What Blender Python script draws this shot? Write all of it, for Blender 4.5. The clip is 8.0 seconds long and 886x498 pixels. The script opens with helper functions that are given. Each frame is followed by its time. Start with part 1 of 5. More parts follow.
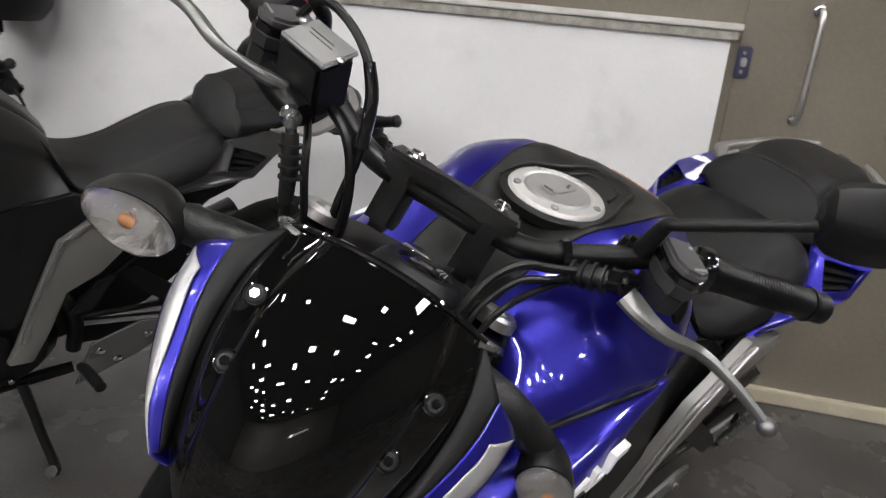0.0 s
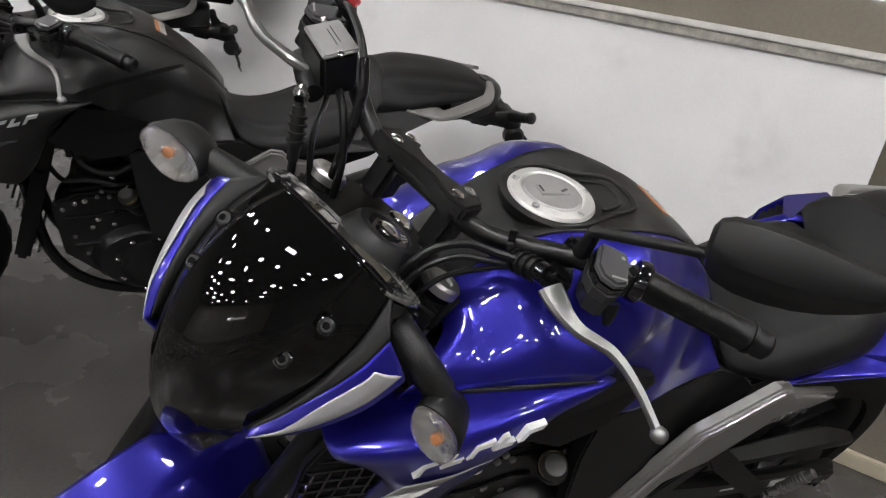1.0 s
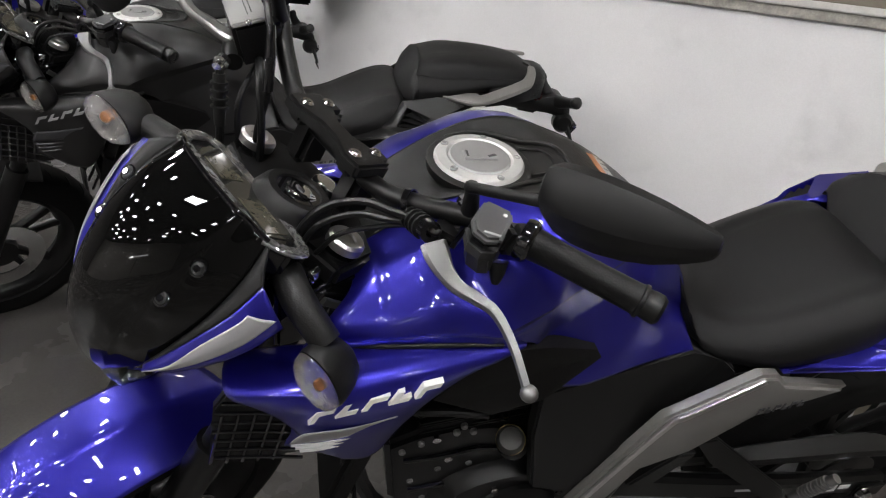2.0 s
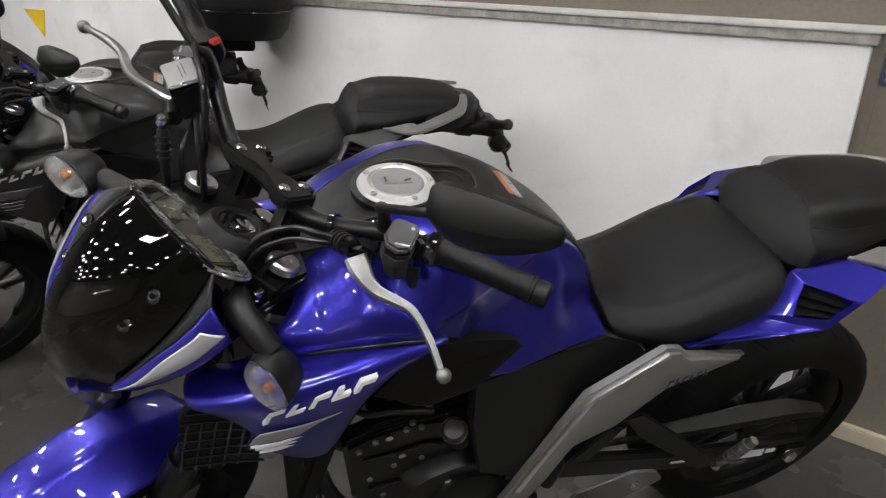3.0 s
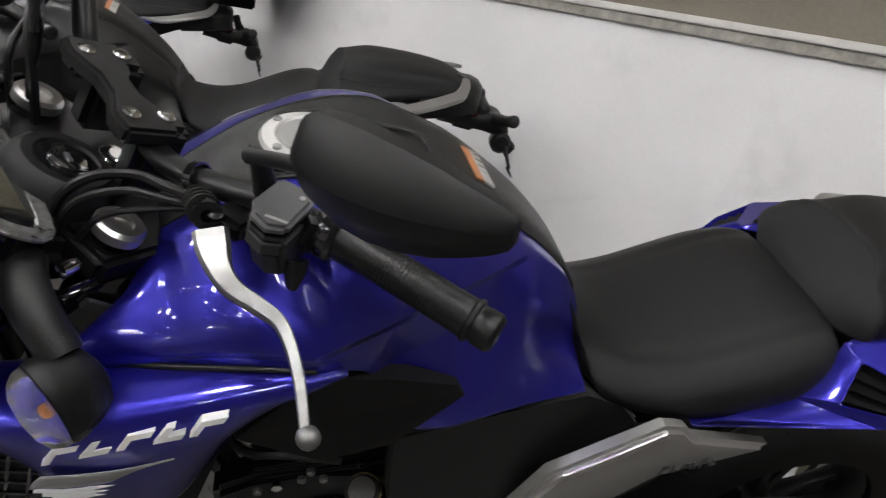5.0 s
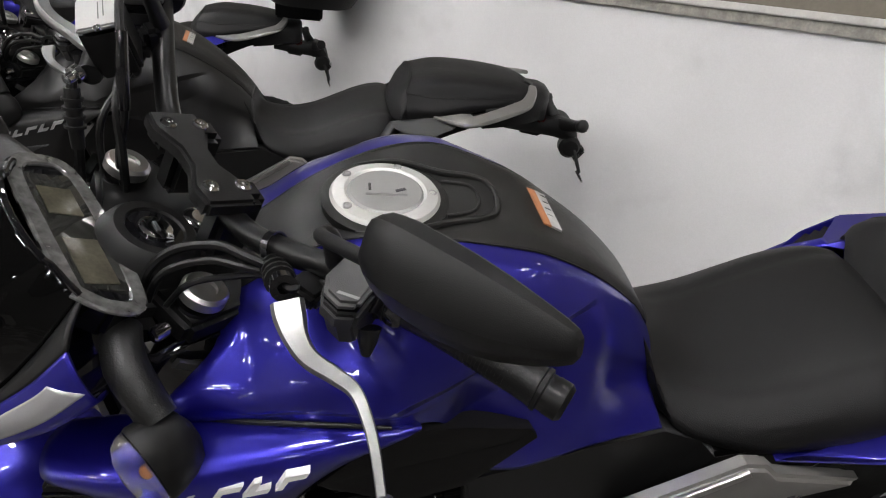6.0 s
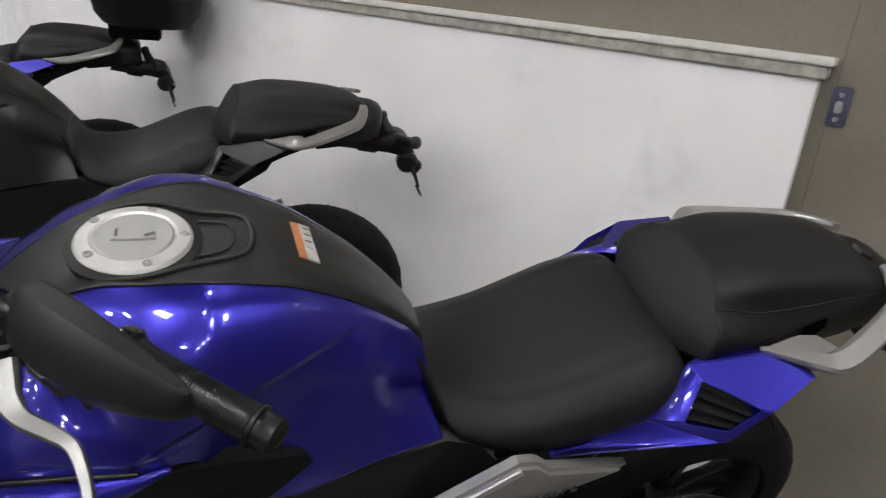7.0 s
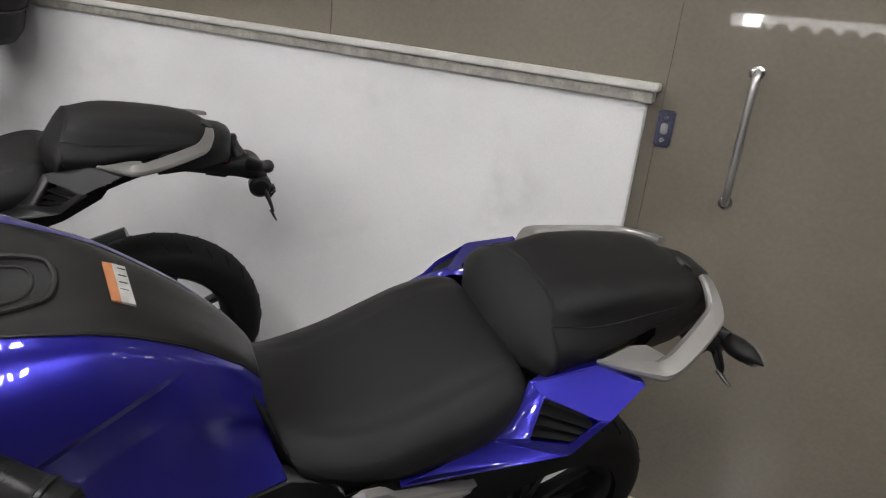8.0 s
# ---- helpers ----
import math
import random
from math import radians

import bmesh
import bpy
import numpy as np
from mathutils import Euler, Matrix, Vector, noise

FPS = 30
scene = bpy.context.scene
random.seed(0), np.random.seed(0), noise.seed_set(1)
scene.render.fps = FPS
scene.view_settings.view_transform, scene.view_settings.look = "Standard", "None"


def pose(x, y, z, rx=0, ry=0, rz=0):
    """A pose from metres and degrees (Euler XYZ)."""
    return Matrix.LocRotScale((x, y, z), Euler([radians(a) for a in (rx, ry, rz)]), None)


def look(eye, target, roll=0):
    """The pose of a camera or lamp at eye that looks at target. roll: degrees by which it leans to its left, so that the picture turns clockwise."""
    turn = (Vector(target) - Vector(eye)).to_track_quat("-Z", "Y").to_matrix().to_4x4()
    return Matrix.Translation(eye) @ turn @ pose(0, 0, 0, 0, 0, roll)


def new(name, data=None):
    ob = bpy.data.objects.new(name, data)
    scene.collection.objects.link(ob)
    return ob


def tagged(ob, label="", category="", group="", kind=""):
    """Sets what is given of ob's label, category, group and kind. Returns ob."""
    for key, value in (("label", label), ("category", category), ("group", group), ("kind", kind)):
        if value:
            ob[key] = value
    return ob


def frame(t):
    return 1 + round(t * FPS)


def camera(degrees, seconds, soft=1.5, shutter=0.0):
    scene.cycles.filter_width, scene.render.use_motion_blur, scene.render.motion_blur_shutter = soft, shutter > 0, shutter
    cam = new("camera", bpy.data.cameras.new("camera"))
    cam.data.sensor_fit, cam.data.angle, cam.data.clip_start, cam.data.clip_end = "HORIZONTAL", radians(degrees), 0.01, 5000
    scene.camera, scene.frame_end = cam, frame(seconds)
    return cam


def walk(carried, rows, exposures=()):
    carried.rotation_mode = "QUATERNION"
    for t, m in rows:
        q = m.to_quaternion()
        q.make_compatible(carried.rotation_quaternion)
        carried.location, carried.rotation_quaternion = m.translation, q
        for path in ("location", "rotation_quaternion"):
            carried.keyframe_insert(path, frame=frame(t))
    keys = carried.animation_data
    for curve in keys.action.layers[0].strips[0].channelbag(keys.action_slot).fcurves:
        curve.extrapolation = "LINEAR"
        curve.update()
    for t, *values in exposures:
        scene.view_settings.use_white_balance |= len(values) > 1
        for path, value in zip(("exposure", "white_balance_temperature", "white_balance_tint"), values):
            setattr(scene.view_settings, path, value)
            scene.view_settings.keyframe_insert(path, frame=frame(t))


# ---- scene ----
# ---- camera and walk ----
cam = camera(67.7, 8.0, soft=1.1, shutter=0.22)
PATH = [
    (0, (0.148, 0.201, 1.161), (-0.201, 2.052, 0.489), 4.4),
    (0.5, (0.279, 0.159, 1.203), (-0.384, 1.948, 0.602), 8.5),
    (1, (0.407, 0.177, 1.206), (-0.462, 1.815, 0.457), 9.1),
    (1.5, (0.516, 0.284, 1.193), (-0.559, 1.774, 0.403), 8.7),
    (1.7, (0.561, 0.314, 1.19), (-0.57, 1.753, 0.384), 8.1),
    (2.8, (0.759, 0.24, 1.235), (-0.403, 1.688, 0.492), 0.4),
    (3, (0.763, 0.246, 1.234), (-0.362, 1.738, 0.521), 1.6),
    (3.5, (0.802, 0.255, 1.237), (-0.226, 1.838, 0.577), 3.6),
    (4, (0.788, 0.285, 1.216), (-0.159, 1.913, 0.543), 5.2),
    (4.5, (0.732, 0.415, 1.158), (-0.267, 2.016, 0.495), 7.4),
    (5, (0.663, 0.516, 1.124), (-0.483, 2.006, 0.44), 9.7),
    (5.2, (0.634, 0.517, 1.134), (-0.559, 1.949, 0.408), 10.1),
    (6.3, (0.673, 0.538, 1.205), (-0.626, 1.86, 0.454), 5.0),
    (6.5, (0.707, 0.565, 1.214), (-0.548, 1.938, 0.479), 4.5),
    (7, (0.776, 0.612, 1.24), (-0.289, 2.151, 0.535), 5.3),
    (7.5, (0.8, 0.642, 1.246), (-0.076, 2.313, 0.582), 5.8),
    (8, (0.807, 0.652, 1.255), (0.046, 2.395, 0.634), 6.6),
]
walk(cam, [(t, look(eye, target, roll)) for t, eye, target, roll in PATH], [(0, 0.25), (0.5, 0.19), (1.5, 0.17), (3.0, 0.20), (3.5, 0.15), (5.0, 0.11), (6.5, 0.20), (7.0, 0.10), (8, 0.05)])

# ---- light: a closed showroom lit by rows of small ceiling panels ----
room_air = bpy.data.worlds.new("world")
scene.world = room_air
room_air.use_nodes = True
room_air.node_tree.nodes["Background"].inputs[0].default_value = (0.9, 0.93, 1.0, 1)
room_air.node_tree.nodes["Background"].inputs[1].default_value = 0.02
scene.view_settings.exposure = 0.0
LAMP = 83.0
GROUND = -0.025
CEILING = 3.1


# ---- materials ----
def material(name, base, rough=0.5, metal=0.0, coat=0.0, tone=0.12, scale=6.0, bump=0.0, grain=300.0, rough_var=0.1, spec=0.5, flake=0.0, transmit=0.0, alpha=1.0, emit=None):
    """A procedural surface: base colour with stains at one scale and grain at another, uneven gloss and fine relief."""
    m = bpy.data.materials.new(name)
    m.use_nodes = True
    n, l = m.node_tree.nodes, m.node_tree.links
    b = n["Principled BSDF"]
    co = n.new("ShaderNodeTexCoord")
    big, fine = n.new("ShaderNodeTexNoise"), n.new("ShaderNodeTexNoise")
    big.inputs["Scale"].default_value, big.inputs["Detail"].default_value = scale, 5
    fine.inputs["Scale"].default_value, fine.inputs["Detail"].default_value = grain, 3
    l.new(co.outputs["Object"], big.inputs["Vector"])
    l.new(co.outputs["Object"], fine.inputs["Vector"])
    ramp = n.new("ShaderNodeMapRange")
    ramp.inputs["To Min"].default_value, ramp.inputs["To Max"].default_value = 1 - tone, 1 + tone
    ramp.inputs["From Min"].default_value, ramp.inputs["From Max"].default_value = 0.3, 0.7
    l.new(big.outputs["Fac"], ramp.inputs["Value"])
    ramp2 = n.new("ShaderNodeMapRange")
    ramp2.inputs["To Min"].default_value, ramp2.inputs["To Max"].default_value = 1 - tone * 0.5 - flake, 1 + tone * 0.5 + flake
    ramp2.inputs["From Min"].default_value, ramp2.inputs["From Max"].default_value = 0.3, 0.7
    l.new(fine.outputs["Fac"], ramp2.inputs["Value"])
    mul = n.new("ShaderNodeMath")
    mul.operation = "MULTIPLY"
    l.new(ramp.outputs[0], mul.inputs[0])
    l.new(ramp2.outputs[0], mul.inputs[1])
    col = n.new("ShaderNodeVectorMath")
    col.operation = "SCALE"
    col.inputs[0].default_value = base
    l.new(mul.outputs[0], col.inputs["Scale"])
    l.new(col.outputs[0], b.inputs["Base Color"])
    rr = n.new("ShaderNodeMapRange")
    rr.inputs["To Min"].default_value, rr.inputs["To Max"].default_value = max(0.0, rough - rough_var), min(1.0, rough + rough_var)
    l.new(big.outputs["Fac"], rr.inputs["Value"])
    l.new(rr.outputs[0], b.inputs["Roughness"])
    b.inputs["Metallic"].default_value = metal
    b.inputs["Coat Weight"].default_value = coat
    b.inputs["Coat Roughness"].default_value = 0.012
    b.inputs["Specular IOR Level"].default_value = spec
    b.inputs["Transmission Weight"].default_value = transmit
    b.inputs["Alpha"].default_value = alpha
    if bump:
        bp = n.new("ShaderNodeBump")
        bp.inputs["Strength"].default_value, bp.inputs["Distance"].default_value = bump, 0.001
        l.new(fine.outputs["Fac"], bp.inputs["Height"])
        l.new(bp.outputs["Normal"], b.inputs["Normal"])
    if emit:
        b.inputs["Emission Color"].default_value = (*emit[0], 1)
        b.inputs["Emission Strength"].default_value = emit[1]
    return m


BLUE = material("blue_metallic_paint", (0.021, 0.017, 0.30), 0.30, 0.70, 1.0, 0.04, 3, 0, 2500, 0.03, flake=0.06)
BLACK_PAINT = material("matte_black_paint", (0.011, 0.0108, 0.011), 0.42, 0.1, 0.06, 0.08, 4, 0.02, 900, 0.05, spec=0.5)
GLOSS_BLACK = material("gloss_black_plastic", (0.006, 0.006, 0.007), 0.05, 0, 0.6, 0.2, 8, 0, 300, 0.03)
PLASTIC = material("matte_black_plastic", (0.0065, 0.0065, 0.0067), 0.44, 0, 0, 0.15, 10, 0.25, 1400, 0.08, spec=0.34)
COVER = material("charcoal_textured_cover", (0.010, 0.0098, 0.0095), 0.37, 0, 0, 0.10, 7, 0.3, 1600, 0.07, spec=0.32)
VINYL = material("black_vinyl", (0.0072, 0.0071, 0.0076), 0.46, 0, 0, 0.12, 5, 0.6, 900, 0.07, spec=0.26)
VINYL_SIDE = material("black_ribbed_vinyl", (0.012, 0.012, 0.012), 0.6, 0, 0, 0.12, 5, 0.8, 700, 0.07, spec=0.3)
RUBBER = material("black_rubber", (0.008, 0.008, 0.008), 0.45, 0, 0, 0.2, 9, 0.4, 500, 0.1, spec=0.45)
GRIP = material("grip_rubber", (0.0042, 0.0042, 0.0044), 0.34, 0, 0, 0.2, 9, 0.35, 420, 0.08, spec=0.34)
TYRE = material("tyre_rubber", (0.005, 0.005, 0.005), 0.72, 0, 0, 0.25, 12, 0.6, 240, 0.1, spec=0.2)
BLACK_METAL = material("black_coated_metal", (0.0040, 0.0040, 0.0043), 0.33, 0.1, 0, 0.2, 14, 0.1, 500, 0.1, spec=0.4)
CAST = material("grey_cast_metal", (0.07, 0.07, 0.068), 0.45, 0.8, 0, 0.2, 18, 0.3, 600, 0.1)
CHROME = material("chrome", (0.72, 0.72, 0.72), 0.12, 1.0, 0, 0.08, 10, 0, 300, 0.05)
# latch chrome; the blue motorcycle's reflection is put into its base colour
BLUE_CHROME = material("blue_reflecting_chrome", (0.16, 0.17, 0.27), 0.24, 0.9, 0, 0.12, 25, 0.05, 700, 0.08)
ALLOY = material("brushed_alloy", (0.62, 0.61, 0.60), 0.33, 1.0, 0, 0.10, 12, 0.08, 900, 0.08)
SATIN = material("satin_alloy_lever", (0.245, 0.245, 0.242), 0.36, 0.85, 0, 0.08, 20, 0.08, 900, 0.06)
SILVER_PAINT = material("silver_grey_paint", (0.30, 0.292, 0.282), 0.36, 0.6, 0.25, 0.06, 5, 0.05, 2000, 0.06, flake=0.05)
SILVER_DECAL = material("silver_decal", (0.46, 0.46, 0.47), 0.35, 0.5, 0.3, 0.06, 9, 0, 900, 0.05)
WHITE_DECAL = material("white_decal", (0.72, 0.72, 0.73), 0.4, 0, 0.2, 0.04, 9, 0, 900, 0.05)
DARK_DECAL = material("dark_grey_decal", (0.05, 0.05, 0.055), 0.4, 0, 0, 0.05, 9, 0, 900, 0.05)
ORANGE = material("orange_sticker", (0.42, 0.17, 0.07), 0.45, 0, 0, 0.2, 60, 0, 900, 0.05)
LENS = material("clear_lens", (0.98, 0.98, 0.98), 0.02, 0, 0.0, 0.01, 60, 0.0, 160, 0.01, transmit=1.0)
SMOKE_EDGE = material("clear_grey_edge", (0.085, 0.085, 0.083), 0.12, 0, 0.8, 0.5, 60, 0.8, 160, 0.08)
LCD = material("lcd_field", (0.075, 0.070, 0.052), 0.1, 0, 0.3, 0.3, 30)
AMBER = material("amber_bulb", (0.80, 0.34, 0.14), 0.3, 0, 0, 0.1, 30, 0, 300, 0.05)
RED = material("red_plastic", (0.45, 0.03, 0.03), 0.3, 0, 0.3, 0.1, 30, 0, 300, 0.05)
DARK_PLASTIC = material("dark_moulded_plastic", (0.0045, 0.0043, 0.0044), 0.55, 0, 0, 0.15, 10, 0.25, 1400, 0.08, spec=0.22)
TRIM = material("satin_charcoal_plastic", (0.007, 0.007, 0.0072), 0.42, 0, 0, 0.10, 8, 0.2, 1400, 0.06, spec=0.28)
REFLECT = material("signal_reflector", (0.84, 0.83, 0.81), 0.17, 0.80, 0, 0.10, 60, 1.6, 150, 0.06)
LID = material("stamped_lid", (0.34, 0.34, 0.335), 0.42, 0.5, 0, 0.06, 30, 0.3, 700, 0.06)
RING = material("pale_cast_alloy", (0.60, 0.60, 0.585), 0.40, 0.55, 0, 0.06, 20, 0.1, 900, 0.06)
SWITCH = material("switch_cover", (0.022, 0.022, 0.0225), 0.45, 0, 0, 0.08, 20, 0.3, 1200, 0.06, spec=0.5)
SWITCH_FACE = material("switch_cover_top", (0.075, 0.075, 0.077), 0.42, 0, 0, 0.08, 20, 0.3, 1200, 0.06, spec=0.4)
DARK_RED = material("dark_red_lens", (0.05, 0.006, 0.006), 0.15, 0, 0.3, 0.1, 30, 0, 300, 0.05)
STICKER_WHITE = material("sticker_white", (0.42, 0.42, 0.41), 0.45, 0, 0, 0.15, 60, 0, 900, 0.05)
YELLOW = material("yellow_sign", (0.75, 0.52, 0.02), 0.5, 0, 0, 0.06, 6, 0, 300, 0.05)
SMOKE = material("smoked_screen", (0.003, 0.003, 0.003), 0.02, 0, 0.0, 0.05, 3, 0, 300, 0.01, alpha=0.985)
DISPLAY = material("instrument_glass", (0.022, 0.022, 0.020), 0.05, 0, 0.5, 0.4, 14, 0, 300, 0.03)
GOLD = material("anodised_gold", (0.35, 0.27, 0.12), 0.35, 0.9, 0, 0.1, 20, 0, 300, 0.05)
WHITE_WALL = material("white_wall_paint", (0.79, 0.79, 0.80), 0.55, 0, 0, 0.055, 2.4, 0.15, 260, 0.08)
def patchy(m, amount):
    """Adds grey patches with a soft shape of their own to a paint."""
    n, l = m.node_tree.nodes, m.node_tree.links
    b = n["Principled BSDF"]
    was = b.inputs["Base Color"].links[0].from_socket
    co, patch, fine = n.new("ShaderNodeTexCoord"), n.new("ShaderNodeTexNoise"), n.new("ShaderNodeTexNoise")
    patch.inputs["Scale"].default_value, patch.inputs["Detail"].default_value, patch.inputs["Distortion"].default_value = 2.1, 3, 0.8
    fine.inputs["Scale"].default_value, fine.inputs["Detail"].default_value = 14, 5
    l.new(co.outputs["Object"], patch.inputs["Vector"])
    l.new(co.outputs["Object"], fine.inputs["Vector"])
    r1, r2, mul, mix = n.new("ShaderNodeMapRange"), n.new("ShaderNodeMapRange"), n.new("ShaderNodeMath"), n.new("ShaderNodeMix")
    r1.inputs["From Min"].default_value, r1.inputs["From Max"].default_value, r1.inputs["To Max"].default_value = 0.56, 0.70, amount
    r2.inputs["From Min"].default_value, r2.inputs["From Max"].default_value = 0.35, 0.65
    mul.operation, mix.data_type = "MULTIPLY", "RGBA"
    l.new(patch.outputs["Fac"], r1.inputs["Value"])
    l.new(fine.outputs["Fac"], r2.inputs["Value"])
    l.new(r1.outputs[0], mul.inputs[0])
    l.new(r2.outputs[0], mul.inputs[1])
    l.new(mul.outputs[0], mix.inputs[0])
    l.new(was, mix.inputs[6])
    mix.inputs[7].default_value = (0.30, 0.30, 0.30, 1)
    l.new(mix.outputs[2], b.inputs["Base Color"])


patchy(WHITE_WALL, 0.28)
STONE = material("grey_granite", (0.36, 0.345, 0.31), 0.4, 0, 0, 0.28, 34, 0.25, 160, 0.12)
STONE_TOP = material("pale_stone_top", (0.62, 0.61, 0.58), 0.35, 0, 0, 0.10, 16, 0.1, 160, 0.10)
BEIGE = material("glossy_taupe_tile", (0.186, 0.166, 0.135), 0.03, 0, 0.8, 0.10, 2.2, 0.0, 90, 0.01)
GROUT = material("tile_grout", (0.20, 0.18, 0.15), 0.8, 0, 0, 0.1, 20, 0.2, 300, 0.05)
SKIRT = material("cream_skirting", (0.52, 0.47, 0.36), 0.35, 0, 0, 0.10, 10, 0.05, 200, 0.1)
FLOOR = material("grey_floor_tile", (0.067, 0.063, 0.060), 0.26, 0, 0, 0.22, 3.2, 0.15, 120, 0.14)
PLASTER = material("grey_plaster", (0.077, 0.073, 0.070), 0.7, 0, 0, 0.10, 2, 0.2, 200, 0.1)
SHOP_WALL = material("pale_shop_wall", (0.36, 0.345, 0.325), 0.6, 0, 0, 0.12, 0.8, 0.1, 200, 0.1)
# unseen ceiling, kept dark so glossy parts mirror black between the lamps
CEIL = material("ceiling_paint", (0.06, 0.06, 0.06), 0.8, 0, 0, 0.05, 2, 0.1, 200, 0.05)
GLOW = material("lamp_diffuser", (0.9, 0.9, 0.9), 0.5, emit=((1.0, 0.975, 0.96), LAMP))
GLOW_BOARD = material("lit_board", (0.9, 0.9, 0.9), 0.5, emit=((1.0, 0.98, 0.96), 3.0))
GLOW_SOFT = material("sign_lamp", (0.9, 0.9, 0.9), 0.5, emit=((1.0, 0.98, 0.96), 22.0))


# ---- mesh helpers ----
def catmull(pts, k):
    """Points on a smooth curve through pts, k steps between neighbours."""
    pts = [Vector(p) for p in pts]
    out = []
    for i in range(len(pts) - 1):
        a, b, c, d = pts[max(i - 1, 0)], pts[i], pts[i + 1], pts[min(i + 2, len(pts) - 1)]
        for s in range(k):
            t = s / k
            out.append(0.5 * (2 * b + (c - a) * t + (2 * a - 5 * b + 4 * c - d) * t * t + (3 * b - a - 3 * c + d) * t ** 3))
    return out + [pts[-1]]


def loft(rings, closed=True, caps=True):
    bm = bmesh.new()
    vs = [[bm.verts.new(p) for p in ring] for ring in rings]
    n = len(rings[0])
    for a, b in zip(vs, vs[1:]):
        for i in range(n if closed else n - 1):
            bm.faces.new((a[i], a[(i + 1) % n], b[(i + 1) % n], b[i]))
    if caps and closed:
        bm.faces.new(vs[0])
        bm.faces.new(vs[-1][::-1])
    return bm


def surface(rows, ku=4, kv=4):
    """A smooth open sheet through a grid of points."""
    rows = [catmull(r, kv) for r in rows]
    cols = [catmull([r[i] for r in rows], ku) for i in range(len(rows[0]))]
    return loft([[c[j] for c in cols] for j in range(len(cols[0]))], closed=False, caps=False)


def tube(pts, r, n=10, k=5):
    """A round bar along a smooth path; r is one radius or one for each point."""
    radii = r if isinstance(r, (list, tuple)) else [r] * len(pts)
    path = catmull(pts, k)
    rads = [radii[min(i // k, len(radii) - 2)] * (1 - (i % k) / k) + radii[min(i // k + 1, len(radii) - 1)] * ((i % k) / k) for i in range(len(path))]
    rads[-1] = radii[-1]
    rings, side = [], None
    for i, p in enumerate(path):
        ahead = (path[min(i + 1, len(path) - 1)] - path[max(i - 1, 0)]).normalized()
        if side is None:
            side = ahead.orthogonal().normalized()
        side = (side - ahead * side.dot(ahead)).normalized()
        up = ahead.cross(side)
        rings.append([p + (side * math.cos(2 * math.pi * j / n) + up * math.sin(2 * math.pi * j / n)) * rads[i] for j in range(n)])
    return loft(rings)


def blade(pts, wide, thick, face, k=5):
    """A flat bar along a path: wide across, thick along the face direction; each may be one value or one a point."""
    wide = wide if isinstance(wide, (list, tuple)) else [wide] * len(pts)
    thick = thick if isinstance(thick, (list, tuple)) else [thick] * len(pts)
    path, ws, ts = catmull(pts, k), catmull([(w, 0, 0) for w in wide], k), catmull([(w, 0, 0) for w in thick], k)
    rings = []
    for i, p in enumerate(path):
        ahead = (path[min(i + 1, len(path) - 1)] - path[max(i - 1, 0)]).normalized()
        out = (Vector(face) - ahead * Vector(face).dot(ahead)).normalized()
        across = ahead.cross(out)
        w, t = ws[i].x / 2, ts[i].x / 2
        rings.append([p + across * (w * a) + out * (t * b) for a, b in ((1, 0.4), (0.75, 1), (-0.75, 1), (-1, 0.4), (-1, -0.4), (-0.75, -1), (0.75, -1), (1, -0.4))])
    return loft(rings)


def box(centre, size, turn=(0, 0, 0), bevel=0.004):
    bm = bmesh.new()
    bmesh.ops.create_cube(bm, size=1)
    bmesh.ops.scale(bm, vec=size, verts=bm.verts)
    if bevel:
        bmesh.ops.bevel(bm, geom=bm.edges[:], offset=min(bevel, 0.45 * min(size)), segments=2, affect="EDGES")
    bmesh.ops.transform(bm, matrix=pose(*centre, *turn), verts=bm.verts)
    return bm


def turned(profile, centre, axis=(0, 0, 1), n=28, closed=False):
    """A body of revolution: profile of (radius, height along the axis)."""
    axis = Vector(axis).normalized()
    side = axis.orthogonal().normalized()
    up = axis.cross(side)
    rings = [[Vector(centre) + axis * h + (side * math.cos(2 * math.pi * j / n) + up * math.sin(2 * math.pi * j / n)) * r for j in range(n)] for r, h in profile]
    if closed:
        rings.append(rings[0])
    bm = loft(rings, caps=not closed)
    bmesh.ops.remove_doubles(bm, verts=bm.verts, dist=1e-5)
    return bm


def slab(points, depth, bevel=0.004, bulge=0.0, inset=0.02):
    """A plate with the given outline, thickened along depth; bulge raises its middle."""
    bm = bmesh.new()
    f = bm.faces.new([bm.verts.new(p) for p in points])
    f.normal_update()
    out = -Vector(depth).normalized()
    ext = bmesh.ops.extrude_face_region(bm, geom=[f])
    bmesh.ops.translate(bm, vec=depth, verts=[g for g in ext["geom"] if isinstance(g, bmesh.types.BMVert)])
    bm.normal_update()
    if f.is_valid:
        if bulge:
            bmesh.ops.inset_region(bm, faces=[f], thickness=inset, use_even_offset=True)
            bmesh.ops.translate(bm, vec=out * bulge, verts=f.verts[:])
            bmesh.ops.triangulate(bm, faces=[f])
    bm.normal_update()
    if bevel:
        sharp = [e for e in bm.edges if len(e.link_faces) == 2 and e.calc_face_angle(0) > 0.9]
        bmesh.ops.bevel(bm, geom=sharp, offset=bevel, segments=2, affect="EDGES", clamp_overlap=True)
    return bm


def merge(*bms):
    out = bmesh.new()
    for b in bms:
        me = bpy.data.meshes.new("tmp")
        b.to_mesh(me)
        b.free()
        out.from_mesh(me)
        bpy.data.meshes.remove(me)
    return out


FIT = Matrix.Identity(4)


